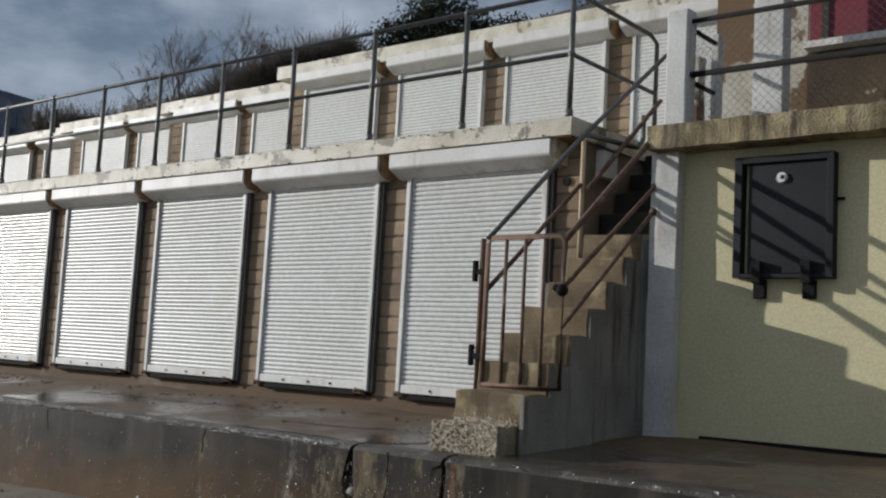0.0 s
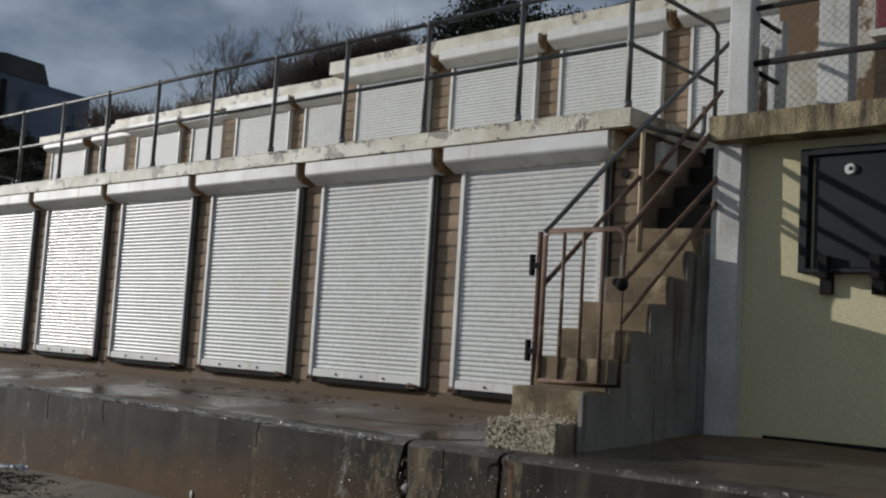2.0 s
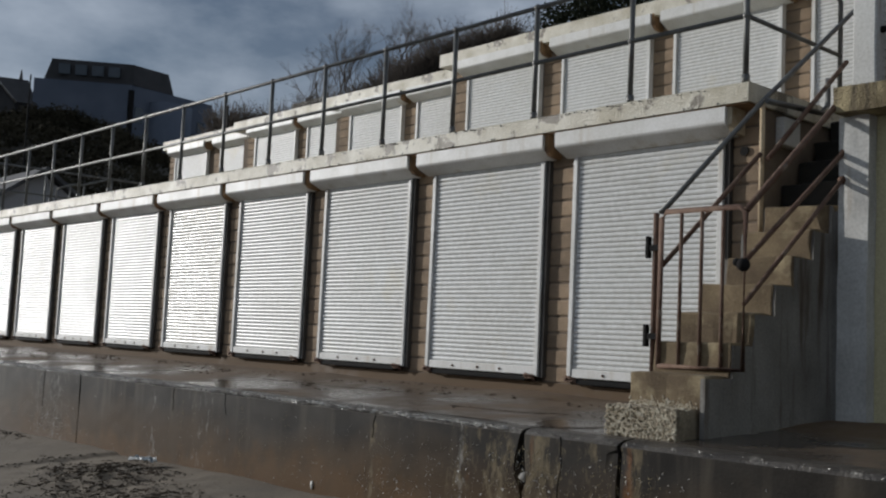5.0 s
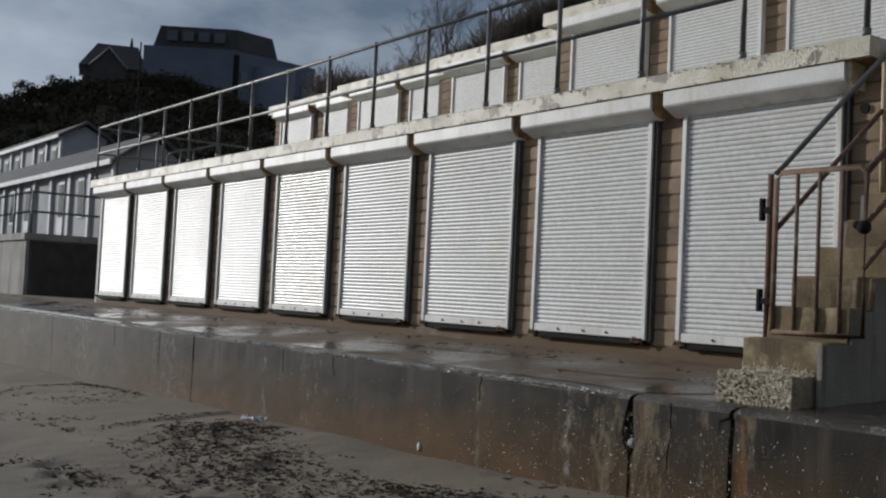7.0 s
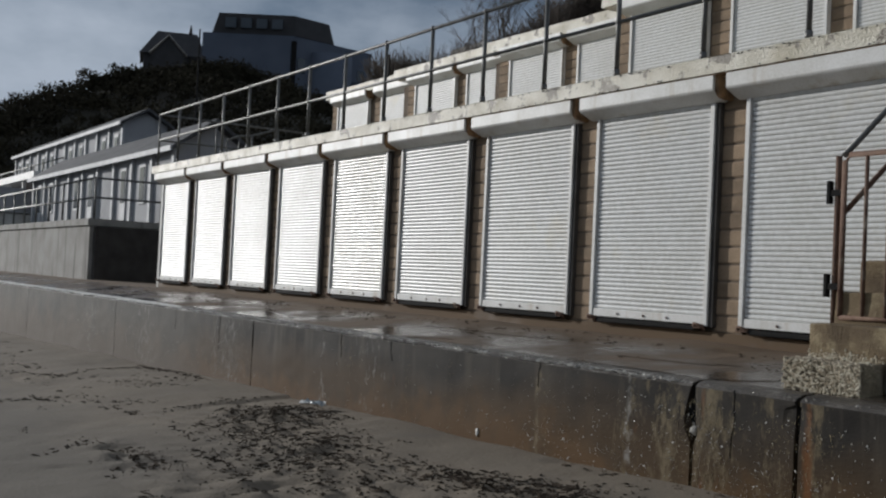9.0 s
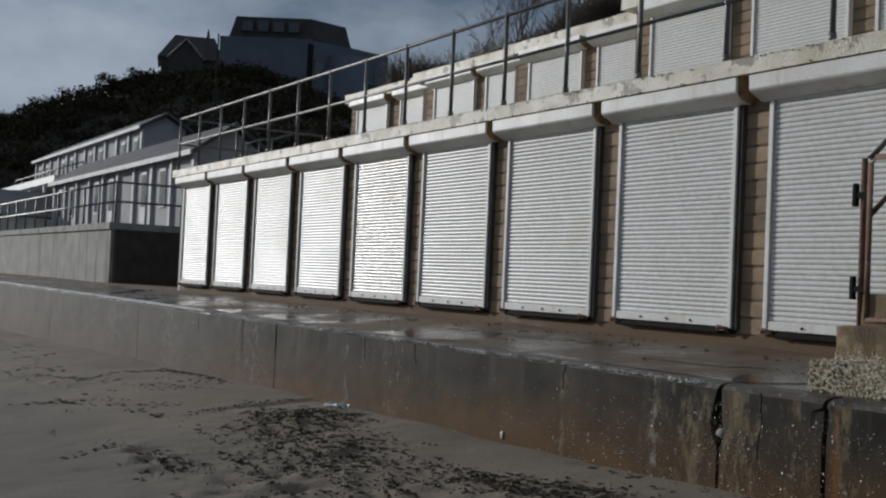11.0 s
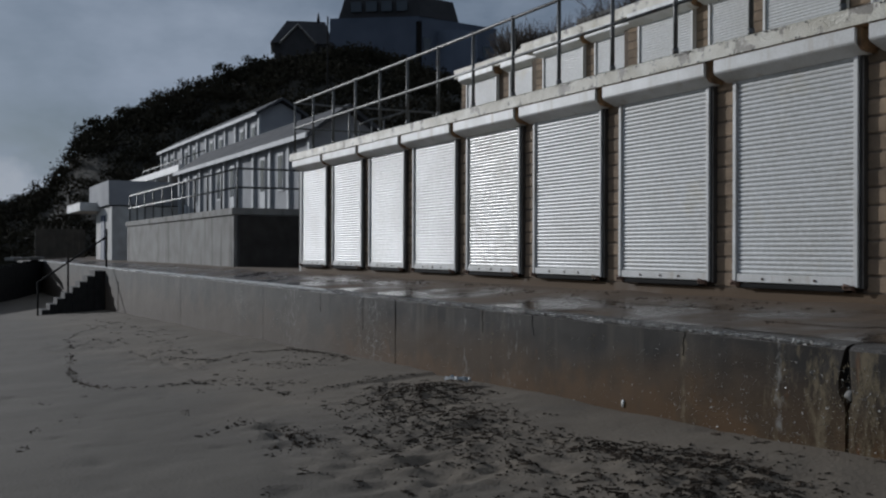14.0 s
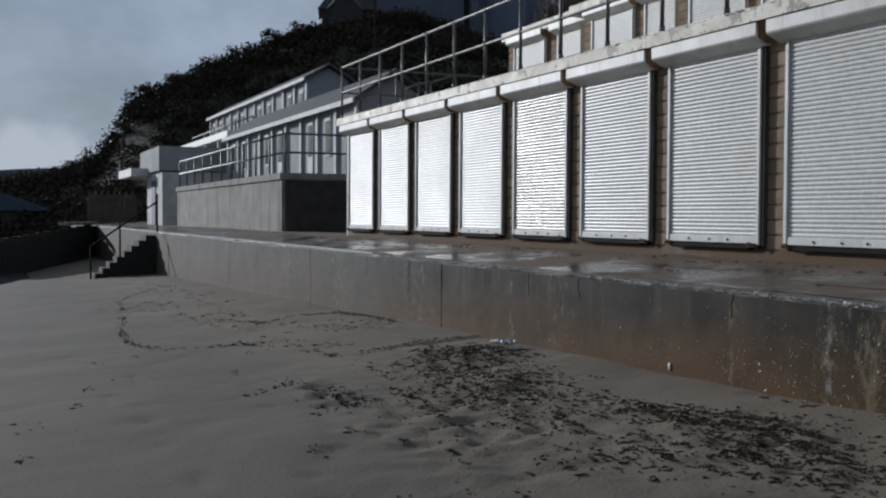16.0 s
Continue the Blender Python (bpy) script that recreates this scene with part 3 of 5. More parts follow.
def wall_panel(x0, x1, ragged0, ragged1):
    """One cast length of the sea wall with a chipped lip; ragged ends leave the open cracks."""
    bm = bmesh.new()
    n = max(3, int(abs(x1 - x0) / 0.14))
    zs = [-2.6, -1.6, -1.3, -1.1, -1.02, -0.96, -0.9, -0.86, -0.82, -0.78, -0.74, -0.7, -0.66, -0.63, -0.6, -0.57, -0.54, -0.52, -0.5, -0.48, -0.46, -0.44, -0.42, -0.4, -0.38, -0.36, -0.34, -0.32, -0.3]
    cols = []
    for i in range(n + 1):
        col = []
        for j, z in enumerate(zs):
            x = x0 + (x1 - x0) * i / n
            if i == 0 and ragged0:
                x += gap(z, ragged0, x0)
            if i == n and ragged1:
                x -= gap(z, ragged1, x1)
            p = V((x, PROM_Y, z))
            y = PROM_Y + 0.008 * noise.noise(p * 1.3) + 0.003 * noise.noise(p * 7)
            if j == len(zs) - 1:
                y += 0.02 + 0.02 * max(0, noise.noise(p * 5))
                z += 0.012 * noise.noise(p * 6)
            col.append(bm.verts.new((x, y, z)))
        top = col[-1].co
        col.append(bm.verts.new((top.x, PROM_Y + 0.06, -0.283 + 0.01 * noise.noise(top * 5))))
        col.append(bm.verts.new((top.x, PROM_Y + 0.17, -0.276)))
        col.append(bm.verts.new((top.x, PROM_Y + 0.17, -2.6)))
        cols.append(col)
    for a, b in zip(cols, cols[1:]):
        for j in range(len(a) - 1):
            bm.faces.new((a[j], b[j], b[j + 1], a[j + 1]))
    bm.faces.new(cols[0])
    bm.faces.new(cols[-1][::-1])
    return bm


sea_wall = tagged(new("sea_wall"), "stained dark concrete sea wall with cracks and a worn lip", "sea wall", kind="structure")
for k, (a, b) in enumerate(zip(JOINTS, JOINTS[1:])):
    wide = {-4.03: 0.085, -4.83: 0.068, -11.87: 0.016}
    part("panel", wall_panel(b + 0.008, a - 0.008, wide.get(b, 0), wide.get(a, 0)), SEAWALL, sea_wall)
    ob = sea_wall.children[-1]
    ob.data.materials.append(CAP)
    for f in ob.data.polygons:
        if abs(f.normal.z) > 0.45 and f.center.z > -0.4:
            f.material_index = 1
for x0, x1, z0, z1 in ((-4.11, -3.95, -0.54, -0.35), (-4.9, -4.765, -0.575, -0.31)):
    # Solid black filling that stands for the darkness inside the hole.
    part("cavity", rough_up(box(x0, x1, PROM_Y + 0.035, PROM_Y + 0.15, z0, z1), 0.01, 12, cuts=2), BLACK, sea_wall, "black block put in the crack as the shade of its hollow")
part("panel", wall_panel(-90.0, -37.0, 0, 0), SEAWALL, sea_wall)
part("panel", wall_panel(-37.0, -35.21, 0, 0), SEAWALL, sea_wall)


def hairline(x, z0, z1, seed):
    """A thin open crack running down the face."""
    rnd = random.Random(seed)
    bm = bmesh.new()
    prev = None
    for k in range(14):
        z = z0 + (z1 - z0) * k / 13
        x += rnd.gauss(0, 0.006)
        y = PROM_Y + 0.008 * noise.noise(V((x, PROM_Y, z)) * 1.3) + 0.003 * noise.noise(V((x, PROM_Y, z)) * 7)
        w = rnd.uniform(0.003, 0.009) * (1.2 - k / 14)
        row = [bm.verts.new((x - w, y, z)), bm.verts.new((x, y - 0.004, z)), bm.verts.new((x + w, y, z))]
        if prev:
            bm.faces.new((prev[0], prev[1], row[1], row[0]))
            bm.faces.new((prev[1], prev[2], row[2], row[1]))
        prev = row
    return bm


for k, (x, z1) in enumerate(((-9.61, -0.55), (-8.63, -0.5), (-6.4, -0.5), (-4.5, -0.72), (-14.6, -0.6), (-12.9, -0.75))):
    part("hairline_crack", hairline(x, -0.305, z1, k), BLACK, sea_wall)


def edge_band():
    """The glint on the far wall edge as a pale strip, breaking up towards its near end."""
    bm = bmesh.new()
    xs = list(np.arange(-60.0, -14.5, 0.12))
    rows = []
    for x in xs:
        w = 0.075 + 0.03 * noise.noise(V((x * 2.1, 3, 0)))
        w *= max(0.0, min(1.0, (-14.6 - x) / 3.0 + 0.6 * noise.noise(V((x * 4.0, 8, 0)))))
        z = -0.283 + 0.01 * noise.noise(V((x, PROM_Y, -0.3)) * 5)
        rows.append([bm.verts.new((x, PROM_Y + 0.02, -0.296)), bm.verts.new((x, PROM_Y + 0.05, z + 0.006)), bm.verts.new((x, PROM_Y + 0.052 + w, -0.268))])
    for a, b in zip(rows, rows[1:]):
        for i in range(2):
            bm.faces.new((a[i], b[i], b[i + 1], a[i + 1]))
    return bm


# White colour gives the wet edge its sunlit shine.
part("edge_band", edge_band(), WHITEWALL, sea_wall, "pale rubbed edge of the wall")


# Chips of the worn lip; their paleness also imitates its wet sparkle.
def lip():
    rnd = random.Random(2)
    bm = bmesh.new()
    for k in range(9000):
        x = rnd.uniform(-34, -5) if k % 3 else rnd.uniform(-12, -5)
        if k % 36 == 0:
            x = rnd.uniform(-5, 5)
        y, z = PROM_Y + rnd.uniform(0.0, 0.03), -0.294 + rnd.gauss(-0.004, 0.007)
        if noise.noise(V((x * 1.7, 4, 0))) < rnd.uniform(-0.6, 0.1):
            continue
        s = rnd.uniform(0.004, 0.013)
        vs = [bm.verts.new((x + s * rnd.uniform(-1.6, 1.6), y + s * rnd.uniform(-1, 1), z + s * rnd.uniform(-0.8, 0.8))) for _ in range(4)]
        for tri in ((0, 1, 2), (0, 1, 3), (0, 2, 3), (1, 2, 3)):
            bm.faces.new([vs[i] for i in tri])
    return bm


tagged(part("chipped_edge", lip(), LIP), "broken pale aggregate and painted wet glints along the worn wall edge", "rubble", kind="stuff")


def specks():
    rnd = random.Random(9)
    bm = bmesh.new()
    for k in range(2600):
        x = rnd.choice((rnd.uniform(-7.5, 0), rnd.gauss(-5.3, 0.8), rnd.uniform(-20, -6), rnd.gauss(-4.4, 0.5), rnd.gauss(-12.6, 0.4)))
        z = rnd.uniform(-1.05, -0.42)
        if k % 3 == 0:
            z = rnd.uniform(-1.05, -0.75)
        s = rnd.choice((0.003, 0.004, 0.005, 0.008))
        y = PROM_Y + 0.008 * noise.noise(V((x, PROM_Y, z)) * 1.3) + 0.003 * noise.noise(V((x, PROM_Y, z)) * 7)
        vs = [bm.verts.new((x + s * rnd.uniform(-1, 1), y - 0.002 - 0.0025 * (i == 3), z + s * rnd.uniform(-1.3, 1.3))) for i in range(4)]
        for tri in ((0, 1, 3), (0, 2, 3), (1, 2, 3)):
            bm.faces.new([vs[i] for i in tri])
    return bm


def crust():
    """Pale crust in ragged upright bands beside the cracks."""
    rnd = random.Random(31)
    bm = bmesh.new()
    for k in range(1200):
        x = rnd.choice((-4.03, -4.83, -4.83)) + rnd.choice((-1, 1)) * abs(rnd.gauss(0.13, 0.1))
        x = x if k % 5 else rnd.choice((-7.6, -6.3, -9.4, -8.3)) + rnd.gauss(0, 0.03)
        z, s = rnd.uniform(-1.05, -0.4), rnd.uniform(0.002, 0.007)
        y = PROM_Y + 0.008 * noise.noise(V((x, PROM_Y, z)) * 1.3) + 0.003 * noise.noise(V((x, PROM_Y, z)) * 7)
        vs = [bm.verts.new((x + s * rnd.uniform(-1, 1), y - 0.0015 - 0.0012 * (i == 3), z + s * rnd.uniform(-2.2, 2.2))) for i in range(4)]
        for tri in ((0, 1, 3), (0, 2, 3), (1, 2, 3)):
            bm.faces.new([vs[i] for i in tri])
    return bm


tagged(part("crust", crust(), CRUST), "ochre crust and lichen beside the cracks of the sea wall", "lichen", kind="stuff")


def debris():
    """Scraps of weed and dirt left along the foot of the huts."""
    rnd = random.Random(17)
    bm = bmesh.new()
    for k in range(520):
        if k % 6 == 0:
            cx, cy = rnd.uniform(-22, -4.6), rnd.choice((rnd.uniform(6.5, 7.0), rnd.uniform(5.8, 6.9)))
        x, y, s = rnd.gauss(cx, 0.14), rnd.gauss(cy, 0.04), rnd.choice((0.008, 0.012, 0.02))
        if y > 7.0:
            continue
        z = prom_height(y) + 0.012 * noise.noise(V((x * 0.8, y * 1.5, 0)))
        if y > 6.5:
            z += 0.05 * max(0.0, 0.5 + noise.noise(V((x * 0.7, 4, 0)))) * min(1.0, (y - 6.5) / 0.3)
        ring = [bm.verts.new((x + 2.4 * s * math.cos(a) * rnd.uniform(0.5, 1.2), y + s * math.sin(a) * rnd.uniform(0.5, 1.2), z - 0.004)) for a in (0, 1, 2, 3, 4.2, 5.2)]
        top = bm.verts.new((x, y, z + 0.005 + 0.5 * s))
        for i in range(6):
            bm.faces.new((ring[i], ring[(i + 1) % 6], top))
    return bm


tagged(part("debris", debris(), WEED), "dark scraps of weed and dirt along the promenade", "debris", kind="stuff")
tagged(part("barnacles", specks(), LIP), "tiny pale barnacles and exposed grit on the sea wall", "barnacles", kind="stuff")
bm = bmesh.new()
bmesh.ops.create_icosphere(bm, subdivisions=2, radius=0.022)
for v in bm.verts:
    v.co = V((v.co.x * 0.8, v.co.y * 0.4, v.co.z * 1.5))
ob = tagged(part("shell", rough_up(bm, 0.006, 40), FRAME), "small white limpet shell stuck to the sea wall", "shell")
ob.location = (-7.17, PROM_Y - 0.005, -0.954)
bm = bmesh.new()
bmesh.ops.create_icosphere(bm, subdivisions=2, radius=0.038)
rough_up(bm, 0.02, 18)
ob = tagged(part("stone", bm, GREYWALL), "grey pebble wedged in the crack of the sea wall", "stone")
ob.location = (-4.83, PROM_Y + 0.035, -0.6)


def crack(points, wide, seed):
    """A dirt-filled crack that wanders over the promenade."""
    rnd = random.Random(seed)
    bm = bmesh.new()
    prev = None
    for (x0, y0), (x1, y1) in zip(points, points[1:]):
        for k in range(9):
            t = k / 9
            x, y = x0 + (x1 - x0) * t + rnd.gauss(0, 0.008), y0 + (y1 - y0) * t + rnd.gauss(0, 0.012)
            z = prom_height(y) + 0.012 * noise.noise(V((x * 0.8, y * 1.5, 0))) + 0.006
            w = wide * rnd.uniform(0.3, 1.2)
            pair = [bm.verts.new((x, y - w, z - 0.004)), bm.verts.new((x, y, z)), bm.verts.new((x, y + w, z - 0.004))]
            if prev:
                bm.faces.new((prev[0], pair[0], pair[1], prev[1]))
                bm.faces.new((prev[1], pair[1], pair[2], prev[2]))
            prev = pair
    return bm


promenade_cracks = tagged(new("promenade_cracks"), "dark dirt-filled cracks across the concrete promenade", "cracks", kind="structure")
for k, (line, wide) in enumerate([(((-4.83, 5.3), (-4.76, 5.43), (-4.55, 5.6), (-4.5, 5.9), (-4.42, 6.05)), 0.012), (((-11.87, 5.3), (-11.6, 5.9), (-11.7, 6.6)), 0.01),
                                  (((-6.3, 5.9), (-5.6, 5.95), (-5.2, 6.15)), 0.014), (((-8.5, 5.3), (-8.4, 5.5), (-8.1, 5.6)), 0.009), (((-9.8, 6.35), (-8.6, 6.3), (-7.4, 6.45)), 0.008)]):
    part("crack", crack(line, wide, k), WEED, promenade_cracks)

# ---- lower huts ----
HUT_X0, PITCH, HUTS = -6.12, 1.878, 9
CURTAIN_Y, SOFFIT, SHUT_W = 7.12, 1.97, 1.53
DECK_Z, SLAB_T, SLAB_Y = 2.30, 0.15, 6.92


def slat_mesh(width):
    """One curved shutter slat, 44 mm high, bulging outwards."""
    prof = [(0.006, 0.0)] + [(-0.008 * math.sin(math.pi * (0.06 + 0.88 * k / 7)), 0.003 + 0.038 * k / 7) for k in range(8)] + [(0.006, 0.0435)]
    bm = bmesh.new()
    a = [bm.verts.new((0, y, z)) for y, z in prof]
    b = [bm.verts.new((width, y, z)) for y, z in prof]
    for i in range(len(prof) - 1):
        bm.faces.new((a[i], b[i], b[i + 1], a[i + 1])).smooth = True
    return mesh_of(bm, "slat", SHUTTER)


def curtain(width, count):
    """All slats of a far shutter in one sheet."""
    bm = bmesh.new()
    prof = []
    for c in range(count):
        prof += [(-0.0085 * math.sin(math.pi * k / 5), c * 0.0435 + 0.0435 * k / 5) for k in range(5)]
    prof.append((0, count * 0.0435))
    a = [bm.verts.new((0, y, z)) for y, z in prof]
    b = [bm.verts.new((width, y, z)) for y, z in prof]
    for i in range(len(prof) - 1):
        bm.faces.new((a[i], b[i], b[i + 1], a[i + 1]))
    return bm


def shutter_box(width, depth=0.2, height=0.166):
    """The roll's housing, its underside sloping back to the curtain."""
    d, h = depth, height
    prof = [(0, h), (0, 0.052), (0.006, 0.038), (0.018, 0.027), (0.05, 0.012), (d * 0.8, -0.036), (d, -0.038), (d, h)]
    return extrude_profile(prof, 0, width)


SLATS = 44


def roller_shutter(width, full):
    """Origin at the foot of the left guide, the curtain facing -y."""
    root = thing("roller_shutter", (0, 0, 0), "closed white aluminium roller shutter with horizontal slats on a beach hut", "shutter", "shutters of the lower huts" if full else "shutters of the upper huts")
    w = width
    housing = part("housing", shutter_box(w + 0.2), FRAME, root, "white painted roll housing with rust streaks")
    housing.location = (-0.09, -0.19, SOFFIT)
    end = part("end_plate", extrude_profile([(-0.16, 0.17), (-0.16, 0.03), (-0.12, -0.015), (-0.04, -0.03), (0.03, -0.03), (0.03, 0.17)], 0, 0.04), RUSTBOX, root, "brown timber end block")
    end.location = (w + 0.111, 0, SOFFIT)
    for x in (0.0, w - 0.045):
        g = part("guide", box(0, 0.045, -0.03, 0.05, -0.01, SOFFIT + 0.0, 0.004), FRAME, root)
        g.location = (x, 0, 0)
    if full:
        # Added dark strip that strengthens the guide's shadow on the pier.
        part("batten", box(w + 0.003, w + 0.05, -0.012, 0.075, -0.02, SOFFIT + 0.1, 0.004), DARKWALL, root, "dark batten added to deepen the shade beside the guide")
    if full:
        me = slat_mesh(w - 0.1)
        for k in range(SLATS):
            ob = new("slat", me)
            ob.parent = root
            ob.location = (0.05, 0.0, 0.075 + k * 0.0435)
    else:
        ob = part("curtain", curtain(w - 0.1, SLATS), SHUTTER, root)
        ob.location = (0.05, 0, 0.075)
    part("bottom_bar", box(0.05, w - 0.05, -0.022, 0.012, 0.0, 0.076, 0.006), FRAME, root)
    if full:
        part("sill", box(0.12, w - 0.12, -0.05, 0.05, -0.055, -0.012, 0.01), BLACK, root, "dark weathered bottom rail")
        for x in (0.04, w - 0.1):
            b = box(-0.05, 0.07, -0.05, -0.02, -0.035, 0.005, 0.006)
            tube(b, [(-0.03, -0.04, -0.02), (0.0, -0.075, 0.01), (0.05, -0.07, 0.0), (0.09, -0.04, -0.05)], 0.012, 6)
            ob = part("padlock_bracket", b, RUST, root)
            ob.location = (x, 0, 0)
        for x in (0.4, 0.75, 1.05):
            ob = part("bolt", ball(bmesh.new(), (x, -0.026, 0.035), 0.012), RUST, root)
    return root


first = roller_shutter(SHUT_W, True)
first.matrix_basis = pose(HUT_X0, CURTAIN_Y, 0)
for k in range(1, HUTS):
    made = copy_thing(first, pose(HUT_X0 - PITCH * k, CURTAIN_Y, 0))
    if k == 4:
        tagged(made, "closed white roller shutter with dented, unevenly shining slats", "shutter", "shutters of the lower huts")
        dented = None
        for ob in made.children:
            if ob.name.startswith("slat"):
                if dented is None:
                    dented = ob.data.copy()
                    dented.materials[0] = DENTED
                ob.data = dented

for ob in first.children:
    if ob.name.startswith("end_plate"):
        ob.data = ob.data.copy()
        ob.data.materials[0] = PALEBOX
        tagged(ob, "pale painted end block")

HUT_END = HUT_X0 - PITCH * (HUTS - 1) - 0.1
wall_lower = structure("wall_lower", box(HUT_END, -4.30, WALL_Y + 0.012, 10.4, -0.35, DECK_Z - SLAB_T), MORTAR, "brown brick wall between the shutters of the huts", "wall")
plinth = rough_up(box(HUT_END - 0.02, -4.30, WALL_Y - 0.06, WALL_Y + 0.01, -0.35, -0.065), 0.012, 4, cuts=6)
structure("plinth", plinth, PROM, "worn concrete plinth under the row of huts", "plinth")


def deck_slab():
    bm = bmesh.new()
    n = 90
    rings = []
    for i in range(n + 1):
        x = HUT_END - 0.15 + (-4.275 - HUT_END + 0.15) * i / n
        c = lambda k: 0.008 * noise.noise(V((x * 3, k, 0)))  # noqa: E731
        rings.append([bm.verts.new(p) for p in ((x, SLAB_Y + c(1), DECK_Z - SLAB_T), (x, SLAB_Y + c(2), DECK_Z - 0.012), (x, SLAB_Y + 0.015 + c(3), DECK_Z), (x, 11.5, DECK_Z + 0.02), (x, 11.5, DECK_Z - SLAB_T))])
    for a, b in zip(rings, rings[1:]):
        for j in range(5):
            bm.faces.new((a[j], b[j], b[(j + 1) % 5], a[(j + 1) % 5]))
    bm.faces.new(rings[0])
    bm.faces.new(rings[-1][::-1])
    return bm


deck = structure("deck", deck_slab(), SLAB, "weathered white painted concrete deck slab over the huts", "deck")


def flakes():
    """Dark chips out of the paint along the upper and lower arris of the slab."""
    rnd = random.Random(41)
    bm = bmesh.new()
    for k in range(330):
        x = rnd.uniform(HUT_END, -4.3) if k % 2 else rnd.uniform(-12, -4.3)
        if noise.noise(V((x * 1.3, 6, 0))) < rnd.uniform(-0.5, 0.2):
            continue
        z = DECK_Z - 0.012 - abs(rnd.gauss(0, 0.012)) if k % 3 else DECK_Z - SLAB_T + abs(rnd.gauss(0, 0.01))
        s_ = rnd.uniform(0.003, 0.011)
        ring = [bm.verts.new((x + 1.8 * s_ * math.cos(a) * rnd.uniform(0.4, 1.2), SLAB_Y - 0.009, z + s_ * math.sin(a) * rnd.uniform(0.4, 1.1))) for a in (0, 1.1, 2.2, 3.1, 4.2, 5.2)]
        mid = bm.verts.new((x, SLAB_Y - 0.012, z))
        for i in range(6):
            bm.faces.new((ring[i], ring[(i + 1) % 6], mid))
    return bm


tagged(part("paint_chips", flakes(), DARKWALL, deck, "dark chips in the paint of the edge"), kind="stuff")
soffit_strip = part("drip_edge", rough_up(box(HUT_END, -4.29, SLAB_Y + 0.02, SLAB_Y + 0.3, DECK_Z - SLAB_T - 0.012, DECK_Z - SLAB_T - 0.001), 0.003, 8, cuts=10), RUSTBOX, deck, "brown stained underside")

# ---- deck railing ----
railing = thing("deck_railing", (0, 0, 0), "galvanised tubular steel railing along the upper deck edge", "railing")
RAIL_Y, TOP, MID = 6.99, DECK_Z + 1.05, DECK_Z + 0.53
POSTS = [-4.345 - 1.09 * k - 0.0024 * k * k for k in range(16)]
for x in POSTS:
    b = bar((0, 0, 0), (0, 0, TOP - DECK_Z), 0.024)
    tube(b, [(0, 0, 0), (0, 0, 0.07)], 0.033)
    for z in (MID - DECK_Z, TOP - DECK_Z):
        ball(b, (0, 0, z), 0.033)
    ob = part("post", b, STEEL, railing)
    ob.location = (x, RAIL_Y, DECK_Z)
part("top_rail", tube(bmesh.new(), [(POSTS[-1], RAIL_Y, TOP), (POSTS[8], RAIL_Y, TOP - 0.01), (POSTS[0], RAIL_Y, TOP), ], 0.021), STEEL, railing)
part("mid_rail", bar((POSTS[-1], RAIL_Y, MID), (POSTS[0], RAIL_Y, MID), 0.019), STEEL, railing)
part("end_top_rail", tube(bmesh.new(), [(POSTS[0], RAIL_Y, TOP), (POSTS[0], 8.3, TOP), (POSTS[0], 8.42, TOP - 0.05), (POSTS[0], 8.42, DECK_Z)], 0.021), STEEL, railing)
part("end_mid_rail", bar((POSTS[0], RAIL_Y, MID), (POSTS[0], 8.42, MID), 0.019), STEEL, railing)
for y in (8.2, 10.2):
    part("end_post", bar((POSTS[-1], y, DECK_Z), (POSTS[-1], y, TOP), 0.021), STEEL, railing)
part("end_top_rail", bar((POSTS[-1], RAIL_Y, TOP), (POSTS[-1], 10.2, TOP), 0.021), STEEL, railing)
part("end_mid_rail", bar((POSTS[-1], RAIL_Y, MID), (POSTS[-1], 10.2, MID), 0.019), STEEL, railing)
ob = tagged(part("sign", box(-0.035, 0.035, -0.008, 0.008, 0, 0.3, 0.003), BLACK), "small dark narrow plate fixed to a railing post", "sign")
ob.location = (POSTS[7] + 0.05, RAIL_Y, MID + 0.06)

# ---- upper huts, stepping back in pairs ----
UP_Y = 10.5
upper_shutter = roller_shutter(1.46, False)
upper_shutter.matrix_basis = pose(-11.24, UP_Y, DECK_Z - 0.06)
GROUPS = [(-11.62, -3.9, UP_Y, -11.19, 1.81, 4), (-15.45, -11.63, UP_Y + 0.62, -14.95, 1.83, 2), (-18.85, -15.46, UP_Y + 0.75, -18.3, 1.84, 2), (-22.3, -18.86, UP_Y + 0.95, -22.05, 2.03, 2)]
upper_piers = []
for g, (x0, x1, y, sx, pitch, count) in enumerate(GROUPS):
    for k in range(count):
        if g or k:
            copy_thing(upper_shutter, pose(sx + pitch * k, y, DECK_Z - 0.06))
        upper_piers.append((sx + pitch * k - 0.38, sx + pitch * k - 0.02, y))
    structure("wall_upper_%d" % (g + 1), box(x0, x1, y + 0.056, y + 2.6, DECK_Z + 0.01, 4.33), MORTAR, "brown brick wall of the upper beach huts", "wall")
    roof = rough_up(box(x0 - 0.1, x1 + 0.02, y - 0.16, y + 2.7, 4.345, 4.54), 0.01, 3, cuts=8)
    structure("roof_%d" % (g + 1), roof, SLAB, "weathered white flat roof edge of the upper huts", "roof")

# ---- stairs ----
STEP_Y, TREAD, RISER, STAIR_L, STAIR_R = 5.47, 0.243, 0.208, -4.345, -3.74
stairs = thing("staircase", (0, 0, 0), "worn stained concrete steps rising from the promenade to the deck", "stairs")


